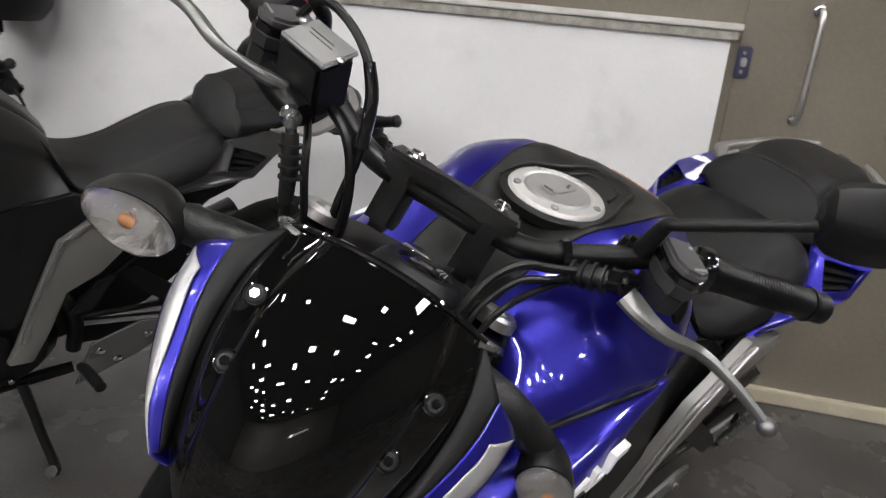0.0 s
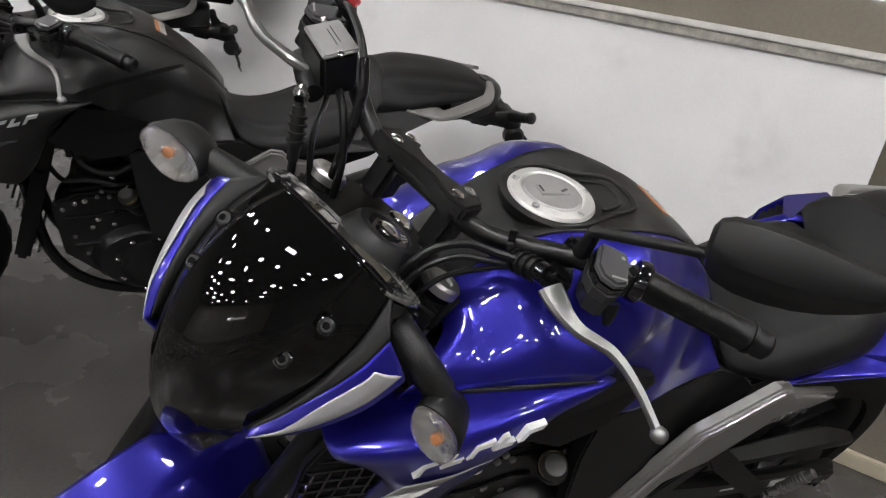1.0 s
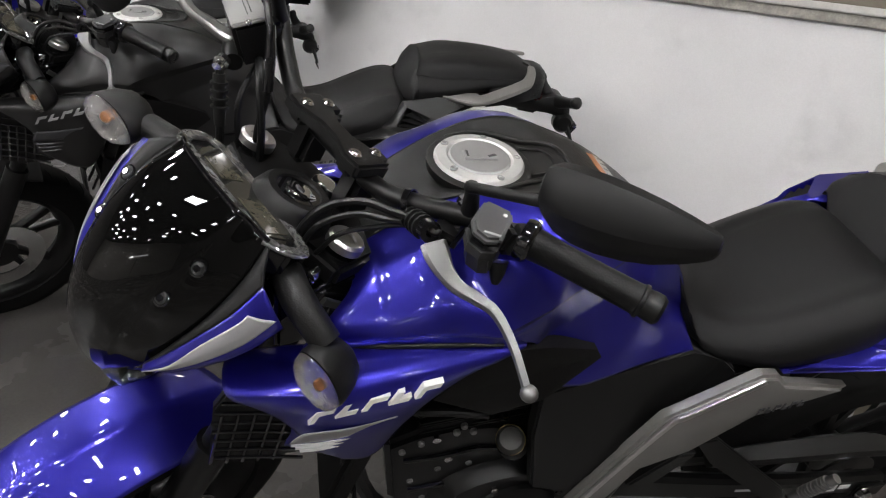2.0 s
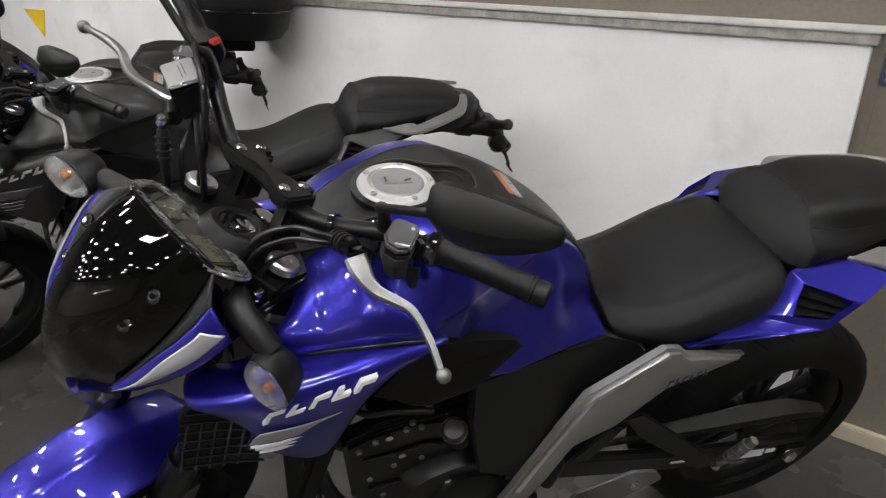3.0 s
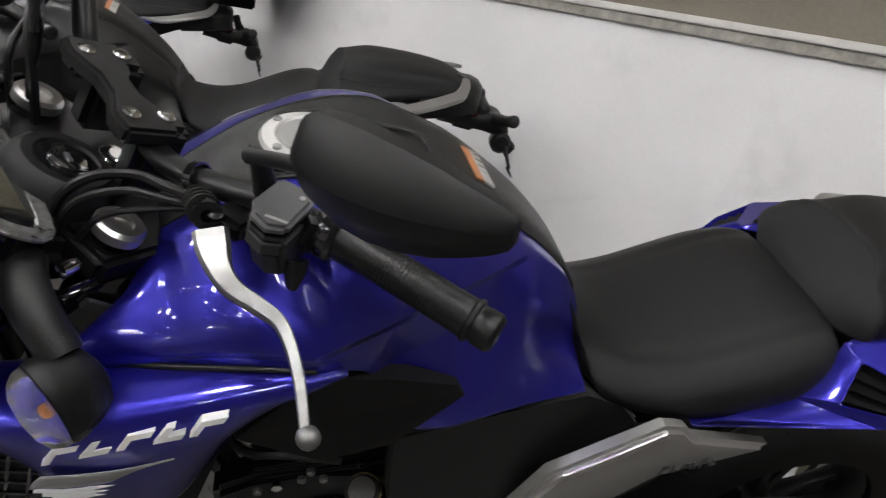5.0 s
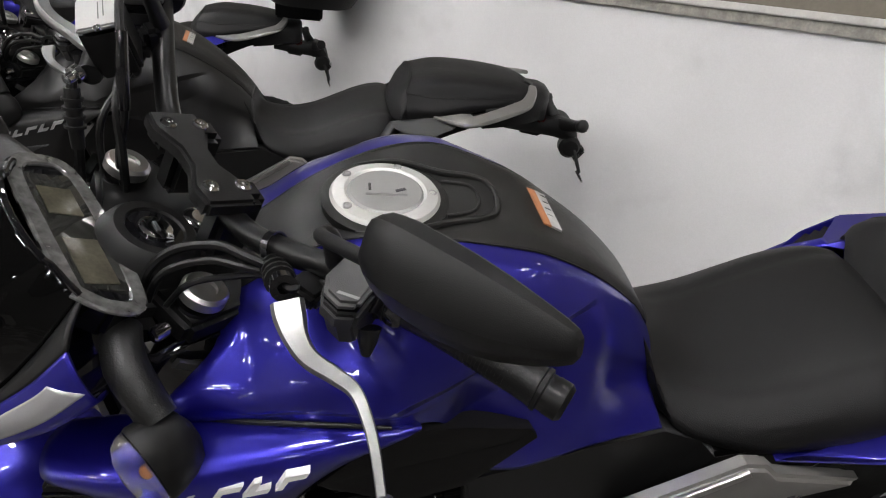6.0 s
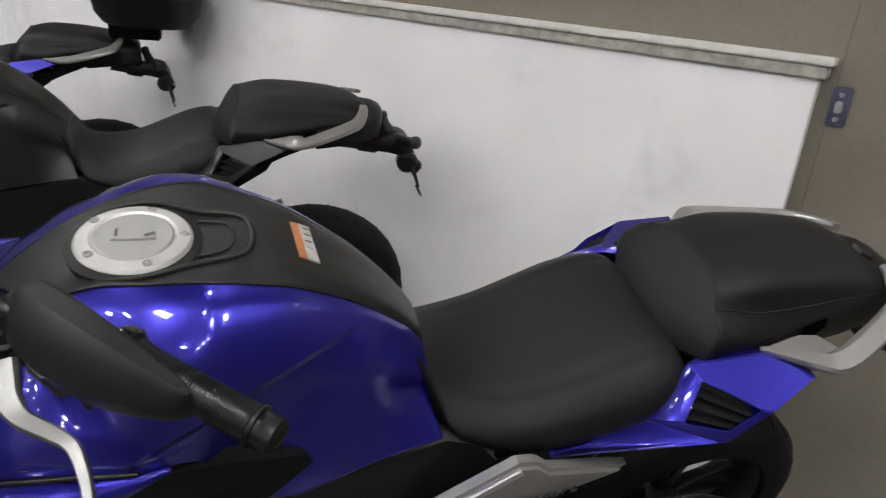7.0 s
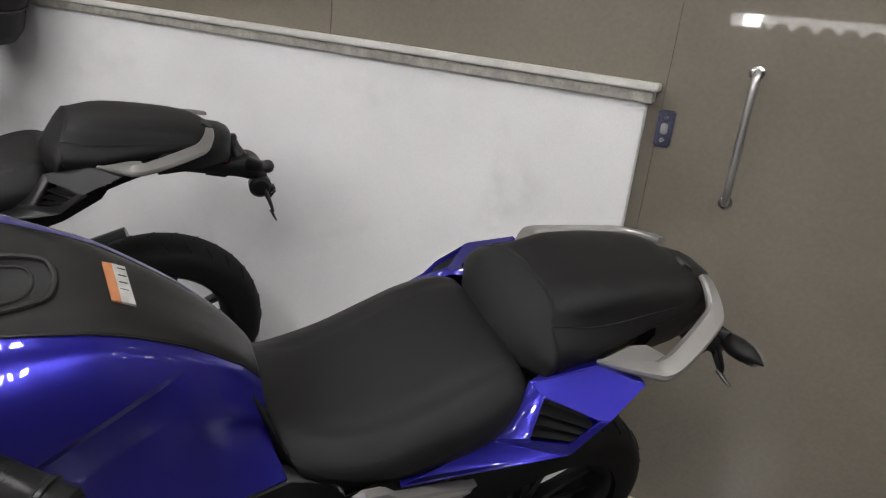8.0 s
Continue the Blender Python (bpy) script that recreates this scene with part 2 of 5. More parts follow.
def part(name, bm, mat, parent=None, label="", smooth=38, solid=0.0, fitted=True, more=()):
    """Links a bmesh as one mesh object under a thing or a part."""
    if fitted:
        bmesh.ops.transform(bm, matrix=FIT, verts=bm.verts)
    bmesh.ops.recalc_face_normals(bm, faces=bm.faces)
    me = bpy.data.meshes.new(name)
    bm.to_mesh(me)
    bm.free()
    for m in (mat, *more):
        me.materials.append(m)
    me.shade_smooth()
    me.set_sharp_from_angle(angle=radians(smooth))
    ob = new(name, me)
    if parent:
        ob.parent = parent
    if solid:
        s = ob.modifiers.new("solid", "SOLIDIFY")
        s.thickness, s.offset = solid, -1
    if label:
        tagged(ob, label)
    return ob


def plain(name, bm, mat, label, category, kind="", smooth=38):
    ob = part(name, bm, mat, None, "", smooth, fitted=False)
    return tagged(ob, label, category, kind=kind)


# ---- the room ----
WALL_Y, PANEL_Y, PANEL_END, PANEL_TOP = 2.420, 2.375, 0.553, 1.144
X0, X1, Y0 = -7.0, 5.0, -6.0
FALL = 0.018  # the shop floor drops a little along the wall
TILT = math.degrees(math.atan(FALL))


def ground(x):
    return GROUND - FALL * (x - 0.388)


plain("floor", box(((X0 + X1) / 2, (Y0 + WALL_Y) / 2, ground((X0 + X1) / 2) - 0.05), (X1 - X0 + 0.4, WALL_Y - Y0 + 0.6, 0.1), (0, TILT, 0), bevel=0), FLOOR, "dark grey satin showroom floor with faint stains", "floor", "structure")
plain("ceiling", box(((X0 + X1) / 2, (Y0 + WALL_Y) / 2, CEILING + 0.05), (X1 - X0 + 0.4, WALL_Y - Y0 + 0.6, 0.1), bevel=0), CEIL, "plain dark showroom ceiling", "ceiling", "structure")
wall_north = plain("wall_north", box(((X0 + X1) / 2, WALL_Y + 0.122, CEILING / 2 - 0.10), (X1 - X0, 0.2, CEILING + 0.2), bevel=0), GROUT, "taupe tiled back wall behind the motorcycles", "wall", "structure")
plain("wall_west", box((X0 - 0.1, (Y0 + WALL_Y) / 2, CEILING / 2 - 0.10), (0.2, WALL_Y - Y0 + 0.4, CEILING + 0.2), bevel=0), PLASTER, "plain grey side wall", "wall", "structure")
plain("wall_east", box((X1 + 0.1, (Y0 + WALL_Y) / 2, CEILING / 2 - 0.10), (0.2, WALL_Y - Y0 + 0.4, CEILING + 0.2), bevel=0), PLASTER, "plain grey side wall", "wall", "structure")
plain("wall_south", box(((X0 + X1) / 2, Y0 - 0.1, CEILING / 2 - 0.10), (X1 - X0, 0.2, CEILING + 0.2), bevel=0), SHOP_WALL, "plain pale showroom wall", "wall", "structure")

# low white wall with its stone coping
RISE = FALL * (PANEL_END - X0)
plain("wall_low", slab([(X0, PANEL_Y, ground(X0)), (PANEL_END, PANEL_Y, ground(PANEL_END)), (PANEL_END, PANEL_Y, PANEL_TOP), (X0, PANEL_Y, PANEL_TOP + RISE)], (0, WALL_Y - PANEL_Y, 0), bevel=0.003), WHITE_WALL, "low white painted wall with faint grey patches", "wall", "structure")
coping = plain("coping", box(((X0 + PANEL_END) / 2 + 0.006, (PANEL_Y + WALL_Y) / 2 - 0.006, PANEL_TOP + RISE / 2 + 0.0145), (PANEL_END - X0 + 0.018, WALL_Y - PANEL_Y + 0.012, 0.029), (0, TILT, 0), bevel=0.003), STONE, "grey granite coping on the low wall", "coping", "structure")
part("coping_top", box(((X0 + PANEL_END) / 2 + 0.009, (PANEL_Y + WALL_Y) / 2 - 0.010, PANEL_TOP + RISE / 2 + 0.0395), (PANEL_END - X0 + 0.032, WALL_Y - PANEL_Y + 0.020, 0.020), (0, TILT, 0), bevel=0.003), STONE_TOP, coping, "pale worn stone top", fitted=False)
plain("skirting", box(((PANEL_END + X1) / 2 + 0.01, WALL_Y - 0.014, ground((PANEL_END + X1) / 2) + 0.026), (X1 - PANEL_END - 0.02, 0.028, 0.052), (0, TILT, 0), bevel=0.004), SKIRT, "cream stone skirting along the tiled wall", "skirting", "structure")

# large glossy tiles, butt-jointed with dark grout lines
TILE_W = 1.008
for i in range(-7, 5):
    x0, z0, z1 = 0.587 + i * TILE_W, GROUND - 0.10, CEILING
    part("tile", box((x0 + TILE_W / 2, WALL_Y + 0.012, (z0 + z1) / 2), (TILE_W - 0.0008, 0.024, z1 - z0 - 0.003), bevel=0.001), BEIGE, wall_north, fitted=False)

# metal latch plate at the end of the low wall
latch = tagged(new("latch_plate"), "small chromed steel latch plate screwed beside the low wall", "latch")
LX = PANEL_END + 0.052
part("plate", box((LX, WALL_Y - 0.008, 1.086), (0.042, 0.010, 0.092), bevel=0.012), BLUE_CHROME, latch, fitted=False)
part("keeper", box((LX, WALL_Y - 0.018, 1.086), (0.016, 0.014, 0.026), bevel=0.003), ALLOY, latch, fitted=False)
for dz in (-0.028, 0.028):
    part("screw", turned([(0.0, 0), (0.006, 0), (0.006, 0.003), (0.004, 0.005), (0, 0.005)], (LX, WALL_Y - 0.012, 1.086 + dz), (0, -1, 0), 12), CHROME, latch, fitted=False)

# pull handle on the tiled wall
pull = tagged(new("pull_handle"), "worn chrome tubular pull handle on the taupe wall", "handle")
HX, HZ0, HZ1 = 0.784, 0.930, 1.244
part("bar", tube([(HX, WALL_Y, HZ0), (HX, WALL_Y - 0.030, HZ0 + 0.004), (HX, WALL_Y - 0.045, HZ0 + 0.03), (HX, WALL_Y - 0.047, (HZ0 + HZ1) / 2), (HX, WALL_Y - 0.045, HZ1 - 0.03), (HX, WALL_Y - 0.030, HZ1 - 0.004), (HX, WALL_Y, HZ1)], 0.0095, 14, 6), ALLOY, pull, fitted=False)
for z in (HZ0, HZ1):
    part("rosette", turned([(0, 0), (0.017, 0), (0.017, 0.004), (0.012, 0.007), (0, 0.007)], (HX, WALL_Y, z), (0, -1, 0), 24), CHROME, pull, fitted=False)

# yellow arrow-shaped sign on the low wall
plain("wall_sign", slab([(-4.60, PANEL_Y - 0.001, 1.08), (-4.28, PANEL_Y - 0.001, 1.08), (-4.34, PANEL_Y - 0.001, 0.90)], (0, -0.004, 0), bevel=0.001), YELLOW, "yellow pointed sign on the white wall", "sign")

# ceiling lights
def ceiling_light(x, y, wx, wy):
    lamp = tagged(new("ceiling_light"), "small rectangular white ceiling light panel", "ceiling light", "rows of ceiling lights")
    lamp.location = (x, y, CEILING)
    part("frame", box((0, 0, -0.012), (wx + 0.04, wy + 0.04, 0.024), bevel=0.004), WHITE_WALL, lamp, fitted=False)
    part("diffuser", box((0, 0, -0.027), (wx, wy, 0.006), bevel=0.001), GLOW, lamp, fitted=False)


rng = random.Random(11)
spots = []
while len(spots) < 40:
    p = (rng.uniform(-4.9, 3.6), rng.uniform(-5.2, 1.25))
    if all(abs(p[0] - q[0]) > 0.55 or abs(p[1] - q[1]) > 0.5 for q in spots):
        spots.append(p)
# three unseen wash lamps, added close to the wall to brighten it
spots += [(-1.7, 1.75), (0.3, 1.8), (2.5, 1.6)]
for x, y in spots:
    ceiling_light(x, y, rng.choice((0.16, 0.24, 0.32, 0.46)), rng.choice((0.10, 0.14, 0.20)))

# white scalloped valance with a lamp at the far side of the showroom, mirrored in the glossy tiles
valance = tagged(new("valance"), "lit white scalloped sign board with a bright lamp", "valance")
outline = [(0.22, -5.5, 1.90), (2.02, -5.5, 1.90), (2.02, -5.5, 1.74)]
for k in range(6):
    c = 1.86 - k * 0.26
    outline += [(c + 0.10 * math.cos(a), -5.5, 1.74 + 0.08 * math.sin(a)) for a in (0, 0.6, 1.2, 1.95, 2.55, math.pi)]
outline += [(0.22, -5.5, 1.74)]
part("board", slab(outline, (0, -0.03, 0), 0), GLOW_BOARD, valance, fitted=False)
part("lamp", box((0.48, -5.48, 1.82), (0.20, 0.03, 0.14), bevel=0.006), GLOW_SOFT, valance, "bright white lamp", fitted=False)
part("post", box((1.12, -5.52, 0.85), (0.06, 0.03, 1.75), bevel=0.004), PLASTER, valance, fitted=False)
# ---- motorcycles ----
# A motorcycle is drawn with x ahead from the rear axle region, y to its left and z up, and set on its tyres by FIT.
FIT = Matrix.Scale(0.958, 4) @ Matrix.Translation((0, 0, 0.0985))
HEAD = Vector((1.056, 0, 1.025))
STEER_AXIS = Vector((-math.sin(radians(24.5)), 0, math.cos(radians(24.5))))
REAR_AXLE, REAR_R = (-0.147, 0, 0.236), 0.327
FRONT_AXLE, FRONT_R = (1.375, 0, 0.2195), 0.318
CAP = Vector((0.866, 0, 0.990))
BODY = Matrix.Rotation(radians(-2.5), 4, "X") @ Matrix.Rotation(radians(-1.7), 4, "Z")  # the body against the straight fork line


def half(rows):
    """Whole cross-sections from left halves: rows of x and (y, z) from the middle or top edge outwards."""
    out = []
    for x, pts in rows:
        left = [(x, y, z) for y, z in pts]
        right = [(x, -y, z) for y, z in pts if y > 1e-6]
        out.append(right[::-1] + left)
    return out


def sided(pts, s):
    return [(x, y * s, z) for x, y, z in pts]


def wheel(parent, axle, radius, width, name, rear):
    ax = Vector(axle)
    rim_r = radius - 0.098
    bms = [turned([(rim_r, -width * 0.42), (rim_r + 0.012, -width * 0.45), (rim_r + 0.014, -width * 0.38), (rim_r - 0.012, -width * 0.25), (rim_r - 0.016, 0), (rim_r - 0.012, width * 0.25), (rim_r + 0.014, width * 0.38), (rim_r + 0.012, width * 0.45), (rim_r, width * 0.42), (rim_r - 0.02, width * 0.3), (rim_r - 0.034, 0), (rim_r - 0.02, -width * 0.3)], ax, (0, 1, 0), 48, closed=True)]
    bms.append(turned([(0.012, -0.06), (0.05, -0.06), (0.055, -0.03), (0.045, 0), (0.055, 0.03), (0.05, 0.06), (0.012, 0.06)], ax, (0, 1, 0), 24))
    spokes = []
    for k in range(5):
        for d in (-0.13, 0.13):
            a = 2 * math.pi * k / 5 + 0.35
            p0 = ax + Vector((math.cos(a + d * 0.6), 0, math.sin(a + d * 0.6))) * 0.04
            p1 = ax + Vector((math.cos(a + d * 1.5), 0, math.sin(a + d * 1.5))) * (rim_r - 0.018)
            spokes.append(blade([p0, (p0 + p1) / 2, p1], [0.034, 0.022, 0.026], [0.036, 0.026, 0.03], (0, 1, 0), 3))
    w = part(name, bms[0], BLACK_METAL, parent, "black cast alloy wheel")
    part("hub", bms[1], BLACK_METAL, w)
    for sp in spokes:
        part("spoke", sp, BLACK_METAL, w)
    prof = []
    for k in range(15):
        a = math.pi * (k / 14 - 0.5)
        prof.append((rim_r + 0.004 + (radius - rim_r - 0.004) * math.cos(a) ** 0.55 if abs(a) < 1.57 else rim_r + 0.004, width * 0.54 * math.sin(a) * (1 + 0.25 * math.cos(a))))
    part("tyre", turned(prof + [(rim_r + 0.002, 0.0)], ax, (0, 1, 0), 72, closed=True), TYRE, w, "black road tyre with cut tread")
    grooves = []
    for k in range(30):
        for s in (-1, 1):
            a = 2 * math.pi * (k + (0.5 if s > 0 else 0)) / 30
            rr = radius * 0.992
            c0 = ax + Vector((math.cos(a) * rr, s * width * 0.12, math.sin(a) * rr))
            c1 = ax + Vector((math.cos(a + 0.07) * rr * 0.965, s * width * 0.40, math.sin(a + 0.07) * rr * 0.965))
            grooves.append(blade([c0, (c0 + c1) / 2 + Vector((math.cos(a), 0, math.sin(a))) * 0.003, c1], 0.006, 0.008, (math.cos(a), 0, math.sin(a)), 1))
    tagged(part("tread_groove", merge(*grooves), TYRE, w), kind="stuff")
    dy = -0.062 if rear else 0.066
    part("brake_disc", turned([(0.075, dy), (0.125, dy), (0.125, dy + 0.004), (0.075, dy + 0.004)], ax, (0, 1, 0), 40, closed=True), CHROME, w)
    return w


def glyphs(origin, along, up, out, count, size, gap, slant, mat, parent, name):
    """A row of slanted hook-shaped marks that stands for a painted name, each mark a part."""
    origin, along, up, out = Vector(origin), Vector(along).normalized(), Vector(up).normalized(), Vector(out)
    for i in range(count):
        shape = ((0, 0), (0.26, 0), (0.36, 0.60), (0.96, 0.60), (1.02, 1.0), (0.16, 1.0)) if i % 2 == 0 else ((0, 0), (0.90, 0), (0.95, 0.34), (0.40, 0.34), (0.50, 1.0), (0.22, 1.0))
        q = [origin + along * ((i * (1 + gap) + u) * size[0] + slant * v * size[1]) + up * (v * size[1]) for u, v in shape]
        part(name, slab(q, -out, bevel=0), mat, parent)


def motorcycle(label, base, steer, paint, panels, topcase=False, decals=True):
    """A naked street motorcycle on its side stand, leaning to its left, bars turned."""
    bike = tagged(new("motorcycle"), label, "motorcycle", "motorcycles parked along the wall")
    bike.matrix_world = base
    turn = Matrix.Translation(CAP) @ BODY.inverted() @ Matrix.Translation(HEAD - CAP) @ Matrix.Rotation(radians(steer), 4, STEER_AXIS) @ Matrix.Translation(-HEAD)

    def body(name, bm, mat, parent=None, text="", **k):
        return part(name, bm, mat, parent or bike, text, **k)

    def fork(name, bm, mat, parent=None, text="", **k):
        bmesh.ops.transform(bm, matrix=turn, verts=bm.verts)
        return part(name, bm, mat, parent or bike, text, **k)

    # fuel tank: painted flanks round a dark textured cover; each section runs from the cover's edge over a bulge to the lower edge
    shape = [  # x, cover edge y z, widest y z, lower edge y z
        (1.000, 0.065, 0.926, 0.188, 0.858, 0.185, 0.838), (0.950, 0.067, 0.967, 0.200, 0.878, 0.197, 0.850),
        (0.900, 0.076, 0.993, 0.210, 0.886, 0.208, 0.861), (0.850, 0.090, 1.005, 0.219, 0.890, 0.218, 0.868),
        (0.800, 0.094, 1.008, 0.200, 0.900, 0.202, 0.846), (0.775, 0.091, 1.004, 0.183, 0.899, 0.180, 0.775),
        (0.750, 0.087, 0.998, 0.170, 0.896, 0.174, 0.730), (0.700, 0.078, 0.983, 0.152, 0.880, 0.175, 0.722),
        (0.650, 0.067, 0.957, 0.136, 0.862, 0.166, 0.727), (0.600, 0.057, 0.925, 0.120, 0.838, 0.152, 0.731),
        (0.550, 0.047, 0.883, 0.098, 0.812, 0.141, 0.735), (0.515, 0.041, 0.842, 0.084, 0.788, 0.132, 0.741)]
    front = [
        [(1.040, 0.062, 0.890), (1.036, 0.090, 0.890), (1.040, 0.122, 0.878), (1.062, 0.148, 0.862), (1.085, 0.168, 0.845), (1.098, 0.174, 0.828), (1.098, 0.168, 0.808)],
        [(1.025, 0.064, 0.905), (1.020, 0.095, 0.906), (1.022, 0.128, 0.896), (1.040, 0.154, 0.878), (1.060, 0.172, 0.858), (1.070, 0.178, 0.838), (1.068, 0.172, 0.818)]]

    def flank(s):
        """The sections of one tank side; the right shoulder is fuller."""
        sections = []
        for x, ey, ez, by, bz, ly, lz in shape:
            ahead = min(1.0, max(0.0, (x - 0.78) / 0.12))
            fullness = 1.10 + (0.32 if s > 0 else 0.02) * ahead
            ring = [(x, ey + (by - ey) * math.sin(a) ** fullness, bz + (ez - bz) * math.cos(a) ** fullness) for a in (0.0, 0.36, 0.75, 1.15, math.pi / 2)]
            sections.append(ring + [(x, (by + ly) / 2, (bz + lz) / 2), (x, ly, lz)])
        sections[-1] = [(x - back, y, z) for (x, y, z), back in zip(sections[-1], (0, 0, 0.001, 0.002, 0.005, 0.014, 0.024))]
        return [sided(r, s) for r in front + sections]

    def hollowed(bm, s):
        """Presses the scoop below the bar and the hollow under the knee crease into a flank."""
        first, last, out = Vector((0.866, 0.209 * s, 0.876)), Vector((0.632, 0.086 * s, 0.921)), Vector((0, 0.75 * s, 0.66))
        down = (last - first).cross(out).normalized()
        down = down if down.z < 0 else -down
        for deep in (0.0, 0.007, 0.045):
            bmesh.ops.bisect_plane(bm, geom=bm.verts[:] + bm.edges[:] + bm.faces[:], plane_co=first + down * deep, plane_no=down)
        for v in bm.verts:
            dx, dz = v.co.x - 0.880, v.co.z - 0.926
            along, across = -0.857 * dx - 0.515 * dz, 0.515 * dx - 0.857 * dz
            scoop = 0.011 * math.exp(-(along / 0.062) ** 2 - (across / (0.024 if across > 0 else 0.036)) ** 2)
            d = (v.co - first).dot(down)
            fade = min(1.0, max(0.0, (0.88 - v.co.x) / 0.06)) * min(1.0, max(0.0, (v.co.x - 0.615) / 0.05))
            if d <= 0.007:
                step = max(0.0, d) / 0.007 * 0.012
            elif d <= 0.045:
                step = 0.012 + (d - 0.007) / 0.038 * 0.006
            else:
                step = 0.018 * max(0.0, 1 - (d - 0.045) / 0.10)
            v.co -= out * (step * fade)
            v.co.y -= s * scoop * 0.8
            v.co.z -= scoop * 0.5
        return bm

    for s in (1, -1):
        body("tank_flank", hollowed(surface(flank(s), 8, 9), s), paint, text="glossy painted fuel tank side", solid=0.004, smooth=22)
    heights = (0.930, 0.964, 0.983, 0.9885, 0.992, 0.998, 0.992, 0.969, 0.937, 0.893, 0.850)
    dips = (0.001, -0.004, -0.006, -0.007, -0.012, -0.002, 0.001, 0.003, 0.003, 0.002, 0.002)
    pick = [k for k in range(len(shape)) if k != 5]
    cover = [(1.030, [(0, 0.905), (0.025, 0.905), (0.048, 0.903), (0.064, 0.898)])]
    for k, zc, dip in zip(pick, heights, dips):
        x, ey, ez = shape[k][:3]
        cover.append((x, [(0, zc), (ey * 0.42, zc), (ey * 0.78, zc - dip * 0.9), (ey + 0.001, ez + 0.0012)]))
    body("airbox", merge(box((0.955, 0, 0.865), (0.13, 0.15, 0.11), (0, 12, 0), bevel=0.03), box((0.99, 0, 0.78), (0.12, 0.28, 0.10), bevel=0.03)), PLASTIC)
    body("tank_cover", surface(half(cover), 6, 5), COVER, text="matte charcoal tank top cover", solid=0.005)
    for s in (1, -1):
        body("tank_seam", tube(sided([(x, p[-1][0] + 0.001, p[-1][1] - 0.0004) for x, p in cover[:-1]], s), 0.0013, 6), RUBBER)
        body("tank_seam", tube(sided([(1.085, 0.170, 0.812), (1.05, 0.172, 0.826), (1.0, 0.186, 0.838), (0.95, 0.198, 0.850), (0.90, 0.209, 0.861), (0.86, 0.217, 0.867)], s), [0.003, 0.0036, 0.0036, 0.0036, 0.003, 0.002], 8), RUBBER)
    loop = [(0.900, 0.066, 0.9905), (0.850, 0.069, 0.9975), (0.800, 0.050, 0.9970), (0.768, 0.043, 0.9985), (0.748, 0.033, 0.9985), (0.741, 0.014, 0.9990), (0.740, 0, 0.9990)]
    body("cover_ridge", tube(loop + sided(loop[:-1], -1)[::-1], [0.0015, 0.003] + [0.004] * 9 + [0.003, 0.0015], 8), COVER, text="raised rib round the filler recess")
    inner = [(0.800, 0.034, 0.9940), (0.772, 0.027, 0.9962), (0.762, 0.014, 0.9970), (0.760, 0, 0.9972)]
    body("cover_ridge", tube(inner + sided(inner[:-1], -1)[::-1], 0.0022, 8), COVER)
    # filler cap
    cc, cn = Vector((0.866, 0, 0.990)), Vector((0.02, 0, 1)).normalized()
    ring = body("filler_ring", turned([(0.043, 0.0), (0.061, 0.0), (0.062, 0.005), (0.059, 0.009), (0.046, 0.011), (0.043, 0.009)], cc, cn, 48, closed=True), RING, text="round pale alloy filler ring")
    body("filler_seat", turned([(0, -0.01), (0.070, -0.01), (0.072, 0.002), (0.066, 0.004), (0, 0.004)], cc, cn, 40), COVER)
    body("filler_lid", turned([(0, 0), (0.0425, 0), (0.0425, 0.009), (0.040, 0.011), (0, 0.0115)], cc, cn, 40), LID, ring, "grey filler lid")
    body("lock_flap", box((0.866, 0, 1.0018), (0.046, 0.022, 0.003), bevel=0.001), LID, ring)
    body("key_slot", box((0.850, 0.002, 1.0036), (0.012, 0.004, 0.0008), (0, 0, 25), bevel=0), DARK_DECAL, ring)
    body("key_slot", box((0.884, -0.002, 1.0034), (0.003, 0.014, 0.0008), bevel=0), CAST, ring)
    for k in range(5):
        a = radians(72 * k + 36)
        body("cap_screw", turned([(0, 0.008), (0.0050, 0.008), (0.0050, 0.0112), (0.0036, 0.0120), (0.0028, 0.0105), (0, 0.0105)], cc + Vector((math.cos(a) * 0.0525, math.sin(a) * 0.0525, 0)), cn, 12), LID, ring)
    # warning sticker
    sk = body("sticker", slab([(0.693, -0.036, 0.9911), (0.688, 0.033, 0.9896), (0.678, 0.033, 0.9861), (0.683, -0.036, 0.9876)], (0, 0, -0.003), bevel=0), ORANGE, text="faded orange and white warning sticker")
    body("sticker_text", slab([(0.683, -0.036, 0.9878), (0.678, 0.033, 0.9863), (0.664, 0.033, 0.9801), (0.669, -0.036, 0.9816)], (0, 0, -0.003), bevel=0), STICKER_WHITE, sk)
    for i in range(5):
        body("text_bar", box((0.6735, -0.028 + i * 0.0125, 0.9848 - i * 0.0003), (0.009, 0.0014, 0.0006), (0, -24, 0), bevel=0), DARK_DECAL, sk)

